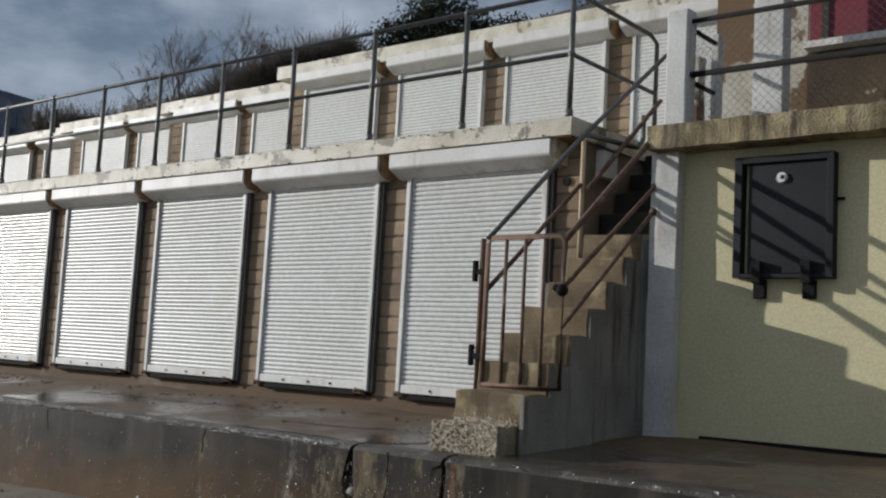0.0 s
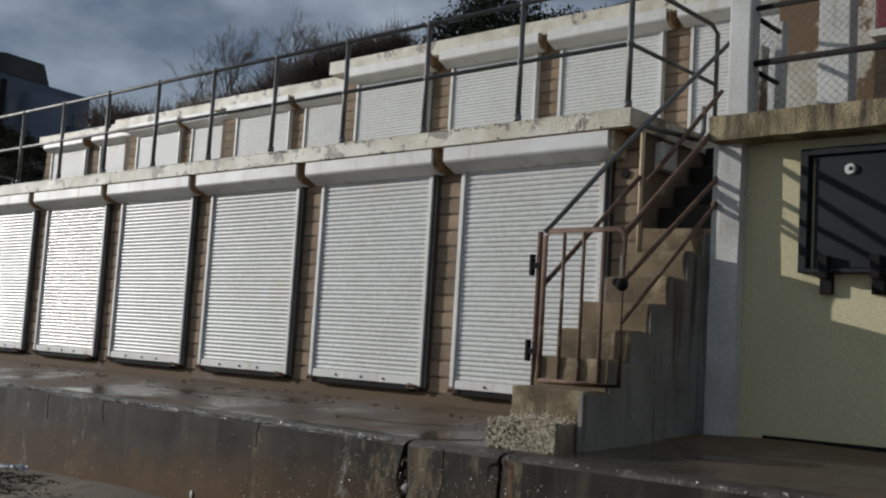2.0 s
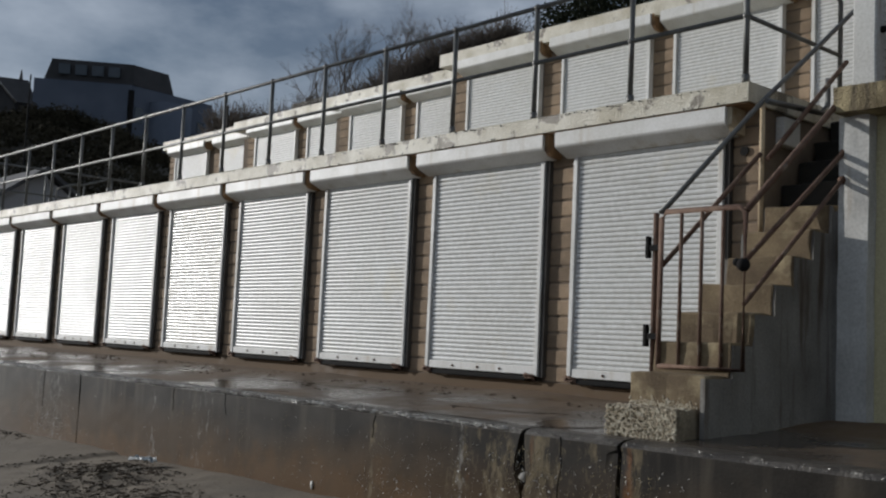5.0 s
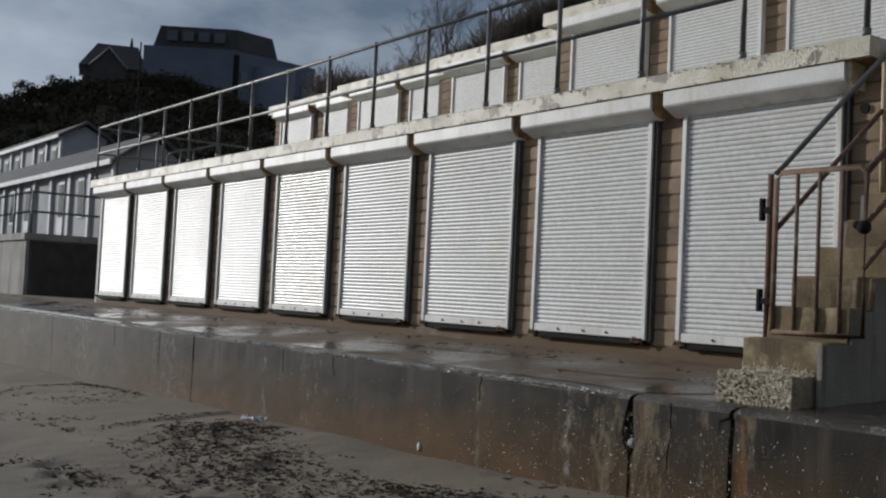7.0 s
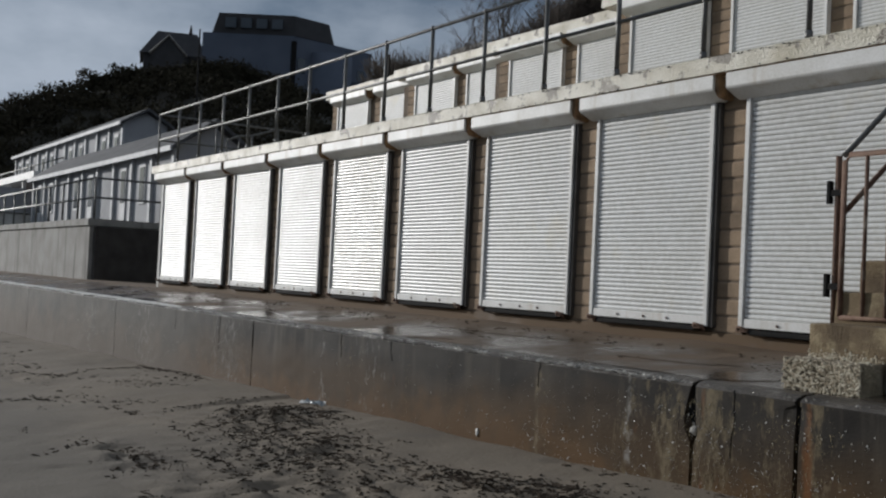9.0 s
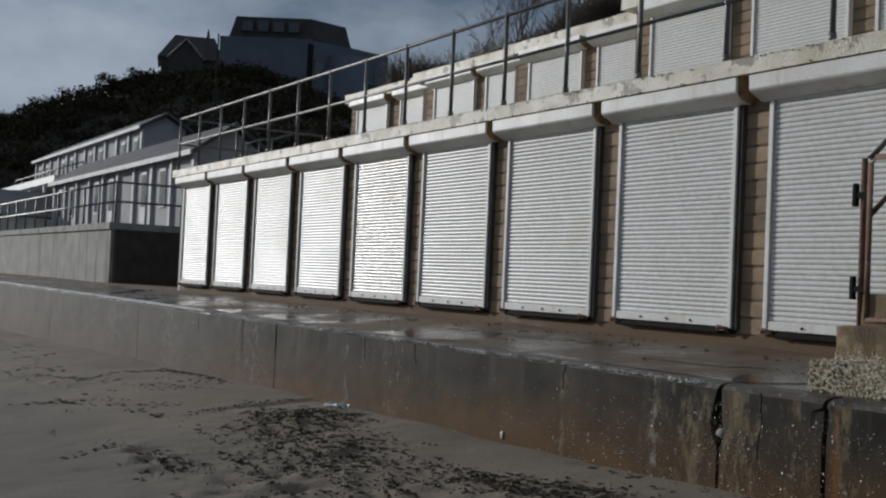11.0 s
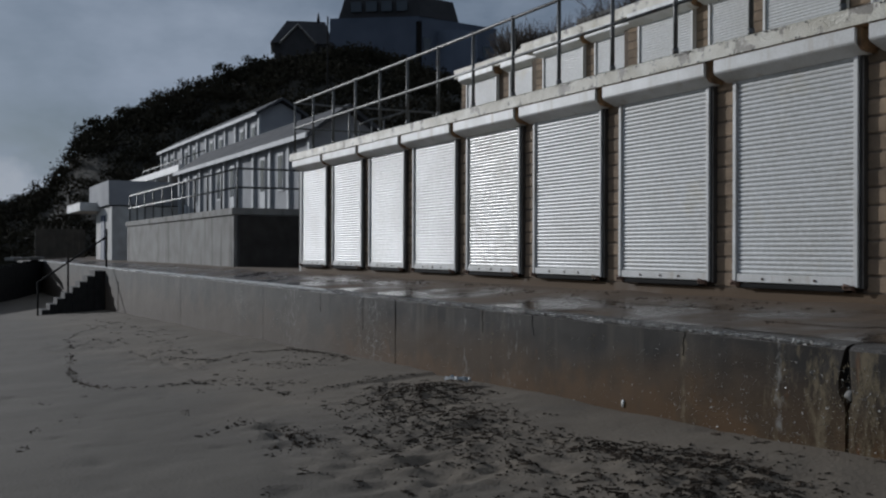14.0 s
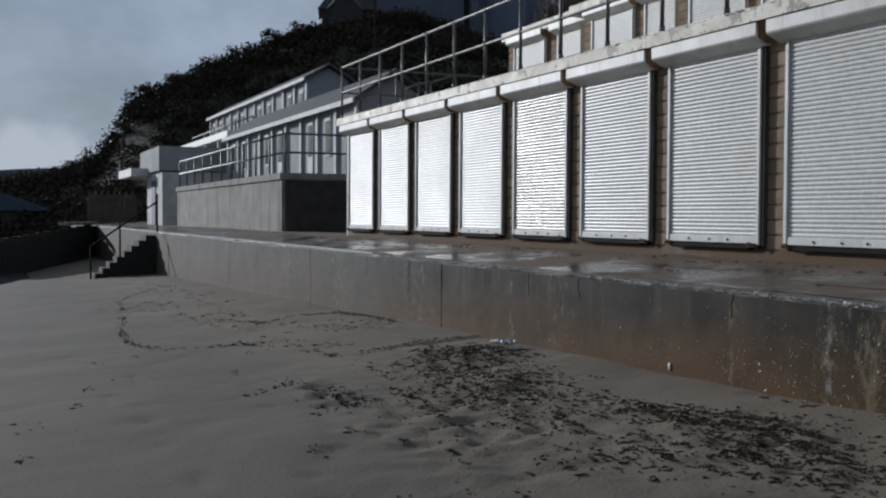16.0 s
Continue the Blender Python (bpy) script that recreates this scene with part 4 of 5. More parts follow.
def step_block(k):
    y, z = STEP_Y + TREAD * k, -0.085 + RISER * k
    left = STAIR_L if k < 5 else -4.275
    right = -3.8 if k == 0 else -3.775 if k == 1 else STAIR_R - 0.012
    lower = -0.36 if k < 2 else z - RISER - 0.02
    b = box(left, right, y, y + TREAD + 0.06, lower, z, 0.012)
    bmesh.ops.subdivide_edges(b, edges=b.edges[:], cuts=3, use_grid_fill=True)
    return rough_up(b, 0.016, 6)


for k in range(12):
    # Steps above the eighth carry the shade of the stairwell in their colour.
    part("step", step_block(k), PEBBLE if k == 0 else DARKSTEP if k > 7 else STEP, stairs, "pebble-dashed bottom step" if k == 0 else "upper step coloured near black for the stairwell shade" if k > 7 else "")


def pebbles():
    """Stones set in the face and the top edge of the lowest steps."""
    rnd = random.Random(12)
    bm = bmesh.new()
    for k in range(1500):
        r_, face = rnd.uniform(0.004, 0.012), rnd.random() * 0.93
        if face < 0.62:
            c = (rnd.uniform(STAIR_L, -3.8), STEP_Y - 0.002, rnd.uniform(-0.3, -0.09))
        elif face < 0.72:
            c = (rnd.uniform(STAIR_L, -3.81), STEP_Y + rnd.uniform(0, 0.2), -0.087)
        elif face < 0.8:
            c = (-3.802, STEP_Y + rnd.uniform(0, 0.13), rnd.uniform(-0.3, -0.09))
        else:
            c = (rnd.uniform(STAIR_L, -3.82), STEP_Y + TREAD - 0.002, min(-0.02, -0.085 + abs(rnd.gauss(0, 0.02))))
        made = bmesh.ops.create_icosphere(bm, subdivisions=1, radius=r_)["verts"]
        turn_ = Matrix.Rotation(rnd.uniform(0, 6.3), 3, "Y") @ Matrix.Diagonal((1.0, 0.7, rnd.uniform(0.5, 0.9)))
        for v in made:
            v.co = V(c) + turn_ @ v.co
    return bm


PALESTONE = material("pale_pebbles", (0.56, 0.51, 0.39), (0.28, 0.22, 0.14), 30, 0.6, bump=0.1)
tagged(part("pebble_facing", pebbles(), PALESTONE, stairs, "pale pebbles set in dark mortar"), kind="stuff")
prof = [(STEP_Y + 0.4, -0.36), (STEP_Y + 0.4, 0.10)]
for k in range(2, 8):
    prof += [(STEP_Y + TREAD * k + 0.012, -0.085 + RISER * (k - 1) - 0.012), (STEP_Y + TREAD * k + 0.012, -0.085 + RISER * k - 0.012)]
prof += [(7.22, -0.085 + RISER * 7 - 0.03), (7.22, -0.36)]
# Foot and side wall: dirt plus shade in the colour.
part("foot_wall", box(-3.773, STAIR_R, STEP_Y + 0.2, STEP_Y + 0.398, -0.36, 0.105), DIRTYSHADED, stairs)
part("side_wall", extrude_profile(prof, -4.32, STAIR_R), DIRTYSHADED, stairs, "white painted side wall, dirty and peeling, darkened for its shade")

rail = thing("handrail", (0, 0, 0), "rusty brown tubular handrails beside the stairs", "handrail")
XL, XR = -4.31, -3.66
GY = 5.95
part("rail", tube(bmesh.new(), [(XL, GY, 1.2), (-4.2, 7.0, 2.15), (-4.2, 8.4, 3.2)], 0.02), STEEL, rail)
part("rail", bar((XL, GY, 0.82), (-4.2, 6.98, 1.75), 0.018), RUST, rail)
part("rail", bar((-4.12, 6.95, 1.7), (-4.12, 8.1, 2.67), 0.02), RUST, rail)
part("rail", bar((XR, GY, 1.17), (-3.69, 7.17, 2.105), 0.023), RUST, rail)
part("rail", bar((XR, GY, 0.85), (-3.68, 7.23, 1.745), 0.018), RUST, rail)
part("rail", bar((XR, GY, 0.58), (-3.68, 7.21, 1.54), 0.016), RUST, rail)
part("rail", tube(bmesh.new(), [(-4.17, 7.0, 2.15), (-4.17, 7.8, 2.2), (-4.17, 7.9, 2.28), (-4.17, 7.9, 2.5)], 0.022), STEEL, rail)
part("post", bar((-4.2, 7.0, 1.15), (-4.2, 7.0, 2.16), 0.019), PALEPIPE, rail, "pale painted upright")
for y, z in ((7.17, 2.105), (7.23, 1.745), (7.21, 1.54)):
    part("wall_socket", ball(bmesh.new(), (-3.68, y, z), 0.032), RUST, rail)
b = ball(bmesh.new(), (XR - 0.01, GY, 0.83), 0.045)
ball(b, (XR - 0.05, GY - 0.01, 0.845), 0.028)
part("clamp", b, BLACK, rail)

gate = thing("gate", (0, 0, 0), "rusted tubular steel gate standing shut on the stairs", "gate")
GX0, GX1, GZ0, GZ1 = -4.365, -3.66, 0.165, 1.2
part("gate_frame", tube(bmesh.new(), [(GX0 + 0.06, GY, GZ0), (GX0 + 0.06, GY, GZ1 - 0.04), (GX0 + 0.1, GY, GZ1), (GX1 - 0.04, GY, GZ1), (GX1, GY, GZ1 - 0.04), (GX1, GY, GZ0), (GX0 + 0.06, GY, GZ0)], 0.019), RUST, gate)
part("hinge_post", bar((GX0, GY + 0.02, 0.11), (GX0, GY + 0.02, GZ1), 0.021), RUST, gate)
for k in range(3):
    x = GX0 + 0.06 + (GX1 - GX0 - 0.06) * (k + 1) / 4
    part("bar", bar((x, GY, GZ0), (x, GY, GZ1), 0.0135), RUST, gate)
for z in (0.36, 0.96):
    b = box(GX0 - 0.06, GX0 - 0.03, GY - 0.02, GY + 0.02, z - 0.07, z + 0.08, 0.006)
    cuboid(b, GX0 - 0.04, GX0 + 0.05, GY - 0.015, GY + 0.015, z - 0.02, z + 0.02)
    part("hinge", b, BLACK, gate)

# ---- cream building beside the stairs ----
CREAM_Y = 7.33
structure("wall_cream", box(-3.72, 6.0, CREAM_Y, 9.6, -0.3, 2.02), CREAM, "cream painted rendered wall beside the stairs", "wall")
# Thin black sheet in place of the dark gap below the wall.
structure("baseboard", box(-3.3, 6.0, CREAM_Y - 0.006, CREAM_Y - 0.002, -0.3, -0.135), BLACK, "black damp gap along the foot of the cream wall", "baseboard")
structure("pilaster_base", rough_up(box(-3.738, -3.706, 7.215, CREAM_Y - 0.002, -0.3, 1.32), 0.006, 9, cuts=4), DIRTYSHADED, "dirty white strip between stairs and pilaster", "wall")
structure("pilaster", rough_up(box(-3.705, -3.485, 7.21, CREAM_Y - 0.002, -0.3, 2.0), 0.012, 9, cuts=10), WHITEWALL, "white painted pilaster with flaking edge", "pilaster")
b = box(-3.685, 6.0, 7.08, 9.7, 2.005, 2.19)
bmesh.ops.bisect_plane(b, geom=b.verts[:] + b.edges[:] + b.faces[:], plane_co=(-3, 0, 0), plane_no=(1, 0, 0))
for k in range(40):
    bmesh.ops.bisect_plane(b, geom=b.verts[:] + b.edges[:] + b.faces[:], plane_co=(-3.7 + 0.11 * k, 0, 0), plane_no=(1, 0, 0))
bmesh.ops.bisect_plane(b, geom=b.verts[:] + b.edges[:] + b.faces[:], plane_co=(0, 0, 2.1), plane_no=(0, 0, 1))
rough_up(b, 0.014, 6, lambda c: c.y < 8)
structure("ledge", b, ROUGHSLAB, "rough lichen-stained concrete ledge above the cream wall", "ledge")
# Added block in place of a white patch on the hut's side wall.
part("junction_box", box(-4.297, -4.22, 7.34, 7.58, 1.88, 2.1, 0.01), WHITEWALL, wall_lower, "pale block added as the white wall patch under the deck")
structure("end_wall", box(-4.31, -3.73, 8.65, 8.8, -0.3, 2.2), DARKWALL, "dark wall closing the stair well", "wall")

hatch = thing("hatch", (0, 0, 0), "dark grey painted metal hatch bolted shut on the cream wall", "hatch")
HX0, HX1, HZ0, HZ1 = -3.04, -2.31, 1.03, 1.92
for a in ((HX0, HX0 + 0.06, HZ0, HZ1), (HX1 - 0.05, HX1, HZ0, HZ1), (HX0 + 0.06, HX1 - 0.05, HZ1 - 0.05, HZ1), (HX0 + 0.06, HX1 - 0.05, HZ0, HZ0 + 0.03)):
    part("frame", box(a[0], a[1], CREAM_Y - 0.09, CREAM_Y, a[2], a[3], 0.004), HATCH, hatch)
part("door", box(HX0 + 0.1, HX1 - 0.055, CREAM_Y - 0.06, CREAM_Y - 0.01, HZ0 + 0.035, HZ1 - 0.055, 0.005), HATCH, hatch)
b = bmesh.new()
bmesh.ops.create_cone(b, cap_ends=True, segments=20, radius1=0.042, radius2=0.036, depth=0.02, matrix=pose(-2.69, CREAM_Y - 0.07, 1.757, 90, 0, 0))
part("badge", b, FRAME, hatch, "round white badge")
part("badge_mark", box(-2.695, -2.67, CREAM_Y - 0.086, CREAM_Y - 0.081, 1.745, 1.77), BLACK, hatch)
for x in (-2.85, -2.49):
    b = box(x - 0.035, x + 0.035, CREAM_Y - 0.12, CREAM_Y - 0.062, 0.99, 1.15, 0.006)
    cuboid(b, x - 0.045, x + 0.045, CREAM_Y - 0.05, CREAM_Y - 0.002, 0.885, 1.02, 0.006)
    part("bolt", b, BLACK, hatch)
part("latch", box(HX1, HX1 + 0.05, CREAM_Y - 0.03, CREAM_Y - 0.002, 1.58, 1.6), BLACK, hatch)

# ---- fence and upper building on the right ----
fence = thing("terrace_fence", (0, 0, 0), "chain link fence with white concrete posts and black rails", "fence")
part("post", rough_up(box(-3.56, -3.385, 7.1, 7.26, 2.18, 3.09, 0.012), 0.005, 6, cuts=2), WHITEWALL, fence)
part("post", box(-3.53, -3.46, 7.82, 7.92, 2.19, 3.1, 0.01), WHITEWALL, fence)
for x in (-1.2, 1.8):
    part("post", box(x, x + 0.17, 7.1, 7.26, 2.18, 3.09, 0.012), WHITEWALL, fence)
for z, r in ((3.0, 0.02), (2.58, 0.024)):
    part("rail", bar((-3.39, 7.18, z), (6.0, 7.18, z), r), BLACK, fence)
    part("rail", bar((-3.5, 7.26, z + 0.02), (-3.5, 7.85, z + 0.02), 0.02), BLACK, fence)


def chain_link(a, b, z0, z1):
    """Diamond wire between two points of the plan."""
    bm = bmesh.new()
    a, b = V((*a, 0)), V((*b, 0))
    length, h, pitch = (b - a).length, z1 - z0, 0.065
    d = (b - a).normalized()
    n = int((length + h) / pitch)
    for k in range(n):
        for sign in (1, -1):
            s0 = k * pitch - (h if sign > 0 else 0)
            s1 = s0 + sign * h
            if sign < 0:
                s0, s1 = k * pitch, k * pitch - h
            pts = []
            for t in (0, 1):
                s = s0 + (s1 - s0) * t
                pts.append((s, z0 + h * t))
            (sa, za), (sb, zb) = pts
            def cut(s):
                return za + (zb - za) * (s - sa) / (sb - sa)
            lo, hi = max(0, min(sa, sb)), min(length, max(sa, sb))
            if hi - lo < 0.01:
                continue
            p, q = a + d * lo, a + d * hi
            tube(bm, [(p.x, p.y, cut(lo)), (q.x, q.y, cut(hi))], 0.0014, 3)
    return bm


part("mesh", chain_link((-3.39, 7.2), (-1.2, 7.2), 2.2, 3.0), STEEL, fence, "galvanised diamond wire mesh")
part("mesh", chain_link((-3.5, 7.27), (-3.5, 7.82), 2.2, 3.0), STEEL, fence, "galvanised diamond wire mesh")
structure("wall_terrace", box(-3.24, 6.0, 9.2, 9.5, 2.18, 5.4), BROWNWALL, "brown stained rendered wall above the ledge", "wall")
structure("pier", box(-3.5, -3.23, 8.6, 8.78, 2.2, 4.6, 0.01), WHITEWALL, "white painted corner pier", "pier")
structure("wall_return", box(-4.15, -3.245, 9.25, 9.5, 2.18, 4.3), PEELWALL, "peeling white render with bare brown patches", "wall")
structure("stair_head_pier", rough_up(box(-3.86, -3.72, 8.0, 8.14, 2.0, 3.0, 0.01), 0.012, 7, cuts=6), PEELWALL, "narrow peeling white pier at the head of the stairs", "pier")
red = thing("red_shutter", (0, 0, 0), "dark red painted window shutter with a white sill", "window shutter")
part("panel", box(-3.2, -0.3, 9.12, 9.198, 3.33, 4.7, 0.006), RED, red)
part("sill", box(-3.225, -0.25, 9.04, 9.198, 3.26, 3.325, 0.006), FRAME, red)
part("stile", box(-3.08, -3.02, 9.1, 9.118, 3.33, 4.7), DARKWALL, red)

# ---- raised terrace beyond the huts ----
BX0, BX1, BY = -44.0, -27.5, 7.35
structure("terrace", box(BX0, BX1, BY, 16.0, -0.4, 1.22), GREYWALL, "streaked grey concrete terrace wall", "terrace")
structure("terrace_cap", box(BX0 - 0.05, BX1 + 0.05, BY - 0.06, 16.0, 1.225, 1.4), GREYWALL, "concrete capping of the terrace", "capping")
# Both passage walls get their shade from the dark colour.
structure("terrace_end", box(BX1 + 0.003, BX1 + 0.2, BY + 0.1, 12.0, -0.4, 1.2), DARKWALL, "end wall of the terrace with its shade painted dark", "wall")
structure("back_wall", box(BX1 + 0.2, HUT_END, 12.0, 12.3, -0.4, 1.9), DARKWALL, "retaining wall at the end of the passage, painted dark for shade", "wall")
structure("hut_end_frame", box(HUT_END - 0.16, HUT_END - 0.03, WALL_Y - 0.05, 10.0, -0.35, 2.1), WHITEWALL, "white end wall of the hut row", "wall")

trail = thing("terrace_railing", (0, 0, 0), "grey tubular railing round the raised terrace", "railing")
TX = [BX1 - 0.1 - 1.65 * k for k in range(11)]
for x in TX:
    part("post", bar((x, BY + 0.12, 1.4), (x, BY + 0.12, 2.45), 0.03, 8), STEEL, trail)
for z in (1.95, 2.45):
    part("rail", bar((TX[0], BY + 0.12, z), (TX[-1], BY + 0.12, z), 0.03, 8), STEEL, trail)
    part("rail", bar((TX[0], BY + 0.12, z), (TX[0], 14.0, z), 0.03, 8), STEEL, trail)
for y in (9.2, 11.0, 12.8):
    part("post", bar((TX[0], y, 1.4), (TX[0], y, 2.45), 0.03, 8), STEEL, trail)


def gable_house(name, label, x0, x1, y0, y1, z0, z1, ridge, pillars, wall_mat=HOUSE, roof_mat=ROOF, over=0.35):
    """A long white chalet with its eave along x, pilasters and windows between them."""
    root = thing(name, ((x0 + x1) / 2, y0, z0), label, "house")
    cx, cy = (x0 + x1) / 2, y0
    def put(n, bm, mat, parent=root, lab=""):
        ob = part(n, bm, mat, parent, lab)
        if parent is root:
            ob.location = (-cx, -cy, -z0)
        return ob
    ym = (y0 + y1) / 2
    put("wall", extrude_profile([(y0, z0), (y0, z1), (ym, ridge - 0.08), (y1, z1), (y1, z0)], x0, x1), wall_mat)
    t = 0.12
    k = (ridge - z1) / (ym - y0)
    put("roof", extrude_profile([(y0 - over, z1 - over * k), (ym, ridge), (y1 + over, z1 - over * k), (y1 + over, z1 - over * k + t), (ym, ridge + t), (y0 - over, z1 - over * k + t)], x0 - 0.3, x1 + 0.3), roof_mat)
    put("fascia", box(x0 - 0.3, x1 + 0.3, y0 - over - 0.06, y0 - over - 0.003, z1 - over * k - 0.02, z1 - over * k + t), TRIM)
    step = (x1 - x0) / pillars
    for i in range(pillars + 1):
        x = x0 + step * i
        put("pillar", box(x - 0.09, x + 0.09, y0 - 0.1, y0 - 0.003, z0, z1 - 0.1), TRIM)
        if i < pillars and i % 3 != 2:
            w = put("window", box(x + step * 0.36, x + step * 0.66, y0 - 0.04, y0 - 0.003, z0 + (z1 - z0) * (0.3 if i % 2 else 0.04), z0 + (z1 - z0) * 0.84), TRIM)
            part("pane", box(x + step * 0.4, x + step * 0.62, y0 - 0.055, y0 - 0.044, z0 + (z1 - z0) * 0.34, z0 + (z1 - z0) * 0.8), GLASS, w)
    return root


gable_house("chalet", "long white rendered chalet with a grey slate roof and white pilasters", -44.0, -27.5, 9.5, 11.5, 1.4, 3.5, 4.2, 9, over=0.22)
gable_house("upper_chalet", "upper white chalet with a gabled grey roof above the terrace", -62.8, -42.6, 12.45, 14.2, 3.2, 5.98, 6.5, 11, over=0.22)
canopy = thing("canopy", (-50, 9.6, 3.6), "flat white canopy roof on slim posts", "canopy")
part("roof", box(-7.0, 5.0, 0, 3.0, 0.0, 0.28), FRAME, canopy)
for x in (-6.5, -3.5, -0.5, 2.5, 4.8):
    part("post", box(x - 0.06, x + 0.06, 0.1, 0.22, -3.7, -0.003), FRAME, canopy)
part("back_wall", box(-7.0, 5.0, 2.9, 3.0, -3.7, -0.003), BLUE, canopy, "dark blue shaded wall")
crail = thing("balcony_railing", (0, 0, 0), "white balcony railing in front of the upper chalet", "railing")
for z in (4.5, 5.0):
    part("rail", bar((-66, 11.9, z), (-50, 11.9, z), 0.035, 6), STEEL, crail)
for k in range(9):
    part("post", bar((-66 + 2 * k, 11.9, 3.85), (-66 + 2 * k, 11.9, 5.0), 0.03, 6), STEEL, crail)

stair_rail = thing("deck_end_handrail", (0, 0, 0), "pale stepped handrail at the end of the deck", "handrail")
PATH = [(-21.2, 8.42, 2.98), (-21.1, 8.66, 3.1), (-21.0, 8.9, 3.12), (-20.8, 9.4, 3.3)]
part("rail", tube(bmesh.new(), PATH, 0.022, 8), STEEL, stair_rail)
for x, y, z in PATH:
    part("post", bar((x, y, DECK_Z), (x, y, z), 0.02, 8), STEEL, stair_rail)

kiosk = thing("kiosk", (-49.3, 7.2, -0.2), "small white rendered kiosk with a flat roof and canopy", "kiosk")
part("body", box(-2.3, 2.3, 0.0, 3.0, 0, 2.35), WHITEWALL, kiosk)
part("roof", box(-3.6, 2.4, -0.15, 3.1, 2.4, 3.45), HOUSE, kiosk)
part("canopy", box(-5.9, -1.0, -0.9, 1.0, 2.25, 2.62), FRAME, kiosk)
part("door", box(-0.6, 0.5, -0.05, -0.003, 0.0, 2.0), BLUE, kiosk)

# ---- beach steps, groyne and far shore ----
bsteps = thing("beach_steps", (0, 0, 0), "concrete steps from the promenade down to the sand", "steps")
for k in range(8):
    z = -0.29 - 0.175 * k
    part("step", rough_up(box(-36.4, -35.22, PROM_Y - 0.1 - 0.225 * (k + 1), PROM_Y - (0.1 + 0.225 * k if k else 0) - 0.003, -2.4, z - 0.1, 0.015), 0.01, 5), DARKSTEP, bsteps)
brail = thing("beach_handrail", (0, 0, 0), "dark steel handrail on the beach steps", "handrail")
part("rail", tube(bmesh.new(), [(-35.3, PROM_Y + 0.05, 0.7), (-35.3, 3.2, -0.75)], 0.03, 8), BLACK, brail)
for y, z0, z1 in ((PROM_Y + 0.05, -0.3, 0.95), (4.1, -1.1, 0.02), (3.2, -1.9, -0.72)):
    part("post", bar((-35.3, y, z0), (-35.3, y, z1), 0.03, 8), BLACK, brail)

groyne = thing("groyne", (-56.0, 5.1, -2.4), "dark timber groyne with a pale worn top plank", "groyne")
GD = V((13.0, -4.7, 0)).normalized()
for k in range(34):
    ob = part("timber_post", box(-0.2, 0.2, -0.14, 0.14, 0, 2.1 - 0.016 * k + 0.05 * (k % 3)), DARKSTEP, groyne)
    ob.matrix_basis = Matrix.Translation(GD * 0.43 * k) @ Matrix.Rotation(math.atan2(GD.y, GD.x), 4, "Z")
ob = part("plank", box(-0.2, 5.0, -0.2, 0.2, 2.17, 2.32, 0.02), GREYWALL, groyne, "pale worn plank")
ob.matrix_basis = Matrix.Rotation(math.atan2(GD.y, GD.x), 4, "Z")

palisade = thing("palisade_fence", (-62, 6.9, -0.3), "grey paled fence with pointed tops across the promenade", "fence")
for k in range(8):
    b = box(-0.03, 0.03, 0.33 * k - 1.5, 0.33 * k - 1.18, 0, 1.7)
    cuboid(b, -0.03, 0.03, 0.33 * k - 1.44, 0.33 * k - 1.34, 1.7, 1.88)
    part("pale", b, OLDPALE, palisade)
for z in (0.4, 1.3):
    part("rail", box(0.035, 0.09, -1.5, 1.05, z, z + 0.1), OLDPALE, palisade)
shed = thing("beach_shed", (-84, 0.4, -2.5), "dark beach shed with a teal roof", "shed")
part("wall", box(-4, 4, -3.5, 3.5, 0, 3.2), DARKWALL, shed)
part("roof", extrude_profile([(-3.9, 3.2), (0, 4.6), (3.9, 3.2), (3.9, 3.05), (-3.9, 3.05)], -4.3, 4.3), TEAL, shed)
part("door", box(4.003, 4.08, -0.8, 1.2, 0, 2.4), BLUE, shed)

# ---- hill, hotel and trees ----
SKYLINE = [(96, .02), (90, .03), (86.6, .045), (84.4, .06), (83.6, .085), (82.6, .112), (80.8, .128), (79.6, .14), (76.5, .168), (73.5, .19), (70, .198), (66, .19), (62, .16), (56, .12), (46, .13), (36, .14), (20, .1)]


def skyline(a):
    for (a0, e0), (a1, e1) in zip(SKYLINE, SKYLINE[1:]):
        if a1 <= a <= a0:
            return e0 + (e1 - e0) * (a0 - a) / (a0 - a1)
    return SKYLINE[0][1] if a > 90 else SKYLINE[-1][1]


def hill_place(a, r):
    ridge, foot = 98.0, 68.0 if a > 64 else 30.0
    if a < 74:
        foot = 30 + 38 * max(0.0, (a - 60) / 14) if a > 60 else 30
    k = min(1.0, max(0.0, (r - foot) / (ridge - foot)))
    z = -3.2 + (ridge * skyline(a) + 2.0) * (k ** 0.85)
    if r > ridge:
        z -= 0.05 * (r - ridge)
    x, y = -r * math.sin(radians(a)), r * math.cos(radians(a))
    return V((x, y, z + 0.7 * k * noise.noise(V((x * 0.12, y * 0.12, 0)))))


bm = bmesh.new()
grid = [[bm.verts.new(hill_place(a, r)) for r in [28, 34, 40, 46, 52, 58, 64, 68, 72, 76, 80, 84, 88, 92, 96, 100, 110, 125, 150, 200]] for a in np.arange(22, 96.5, 0.75)]
for p, q in zip(grid, grid[1:]):
    for i in range(len(p) - 1):
        bm.faces.new((p[i], q[i], q[i + 1], p[i + 1])).smooth = True
structure("hillside", bm, SOIL, "steep dark scrub-covered hillside above the beach", "hillside")


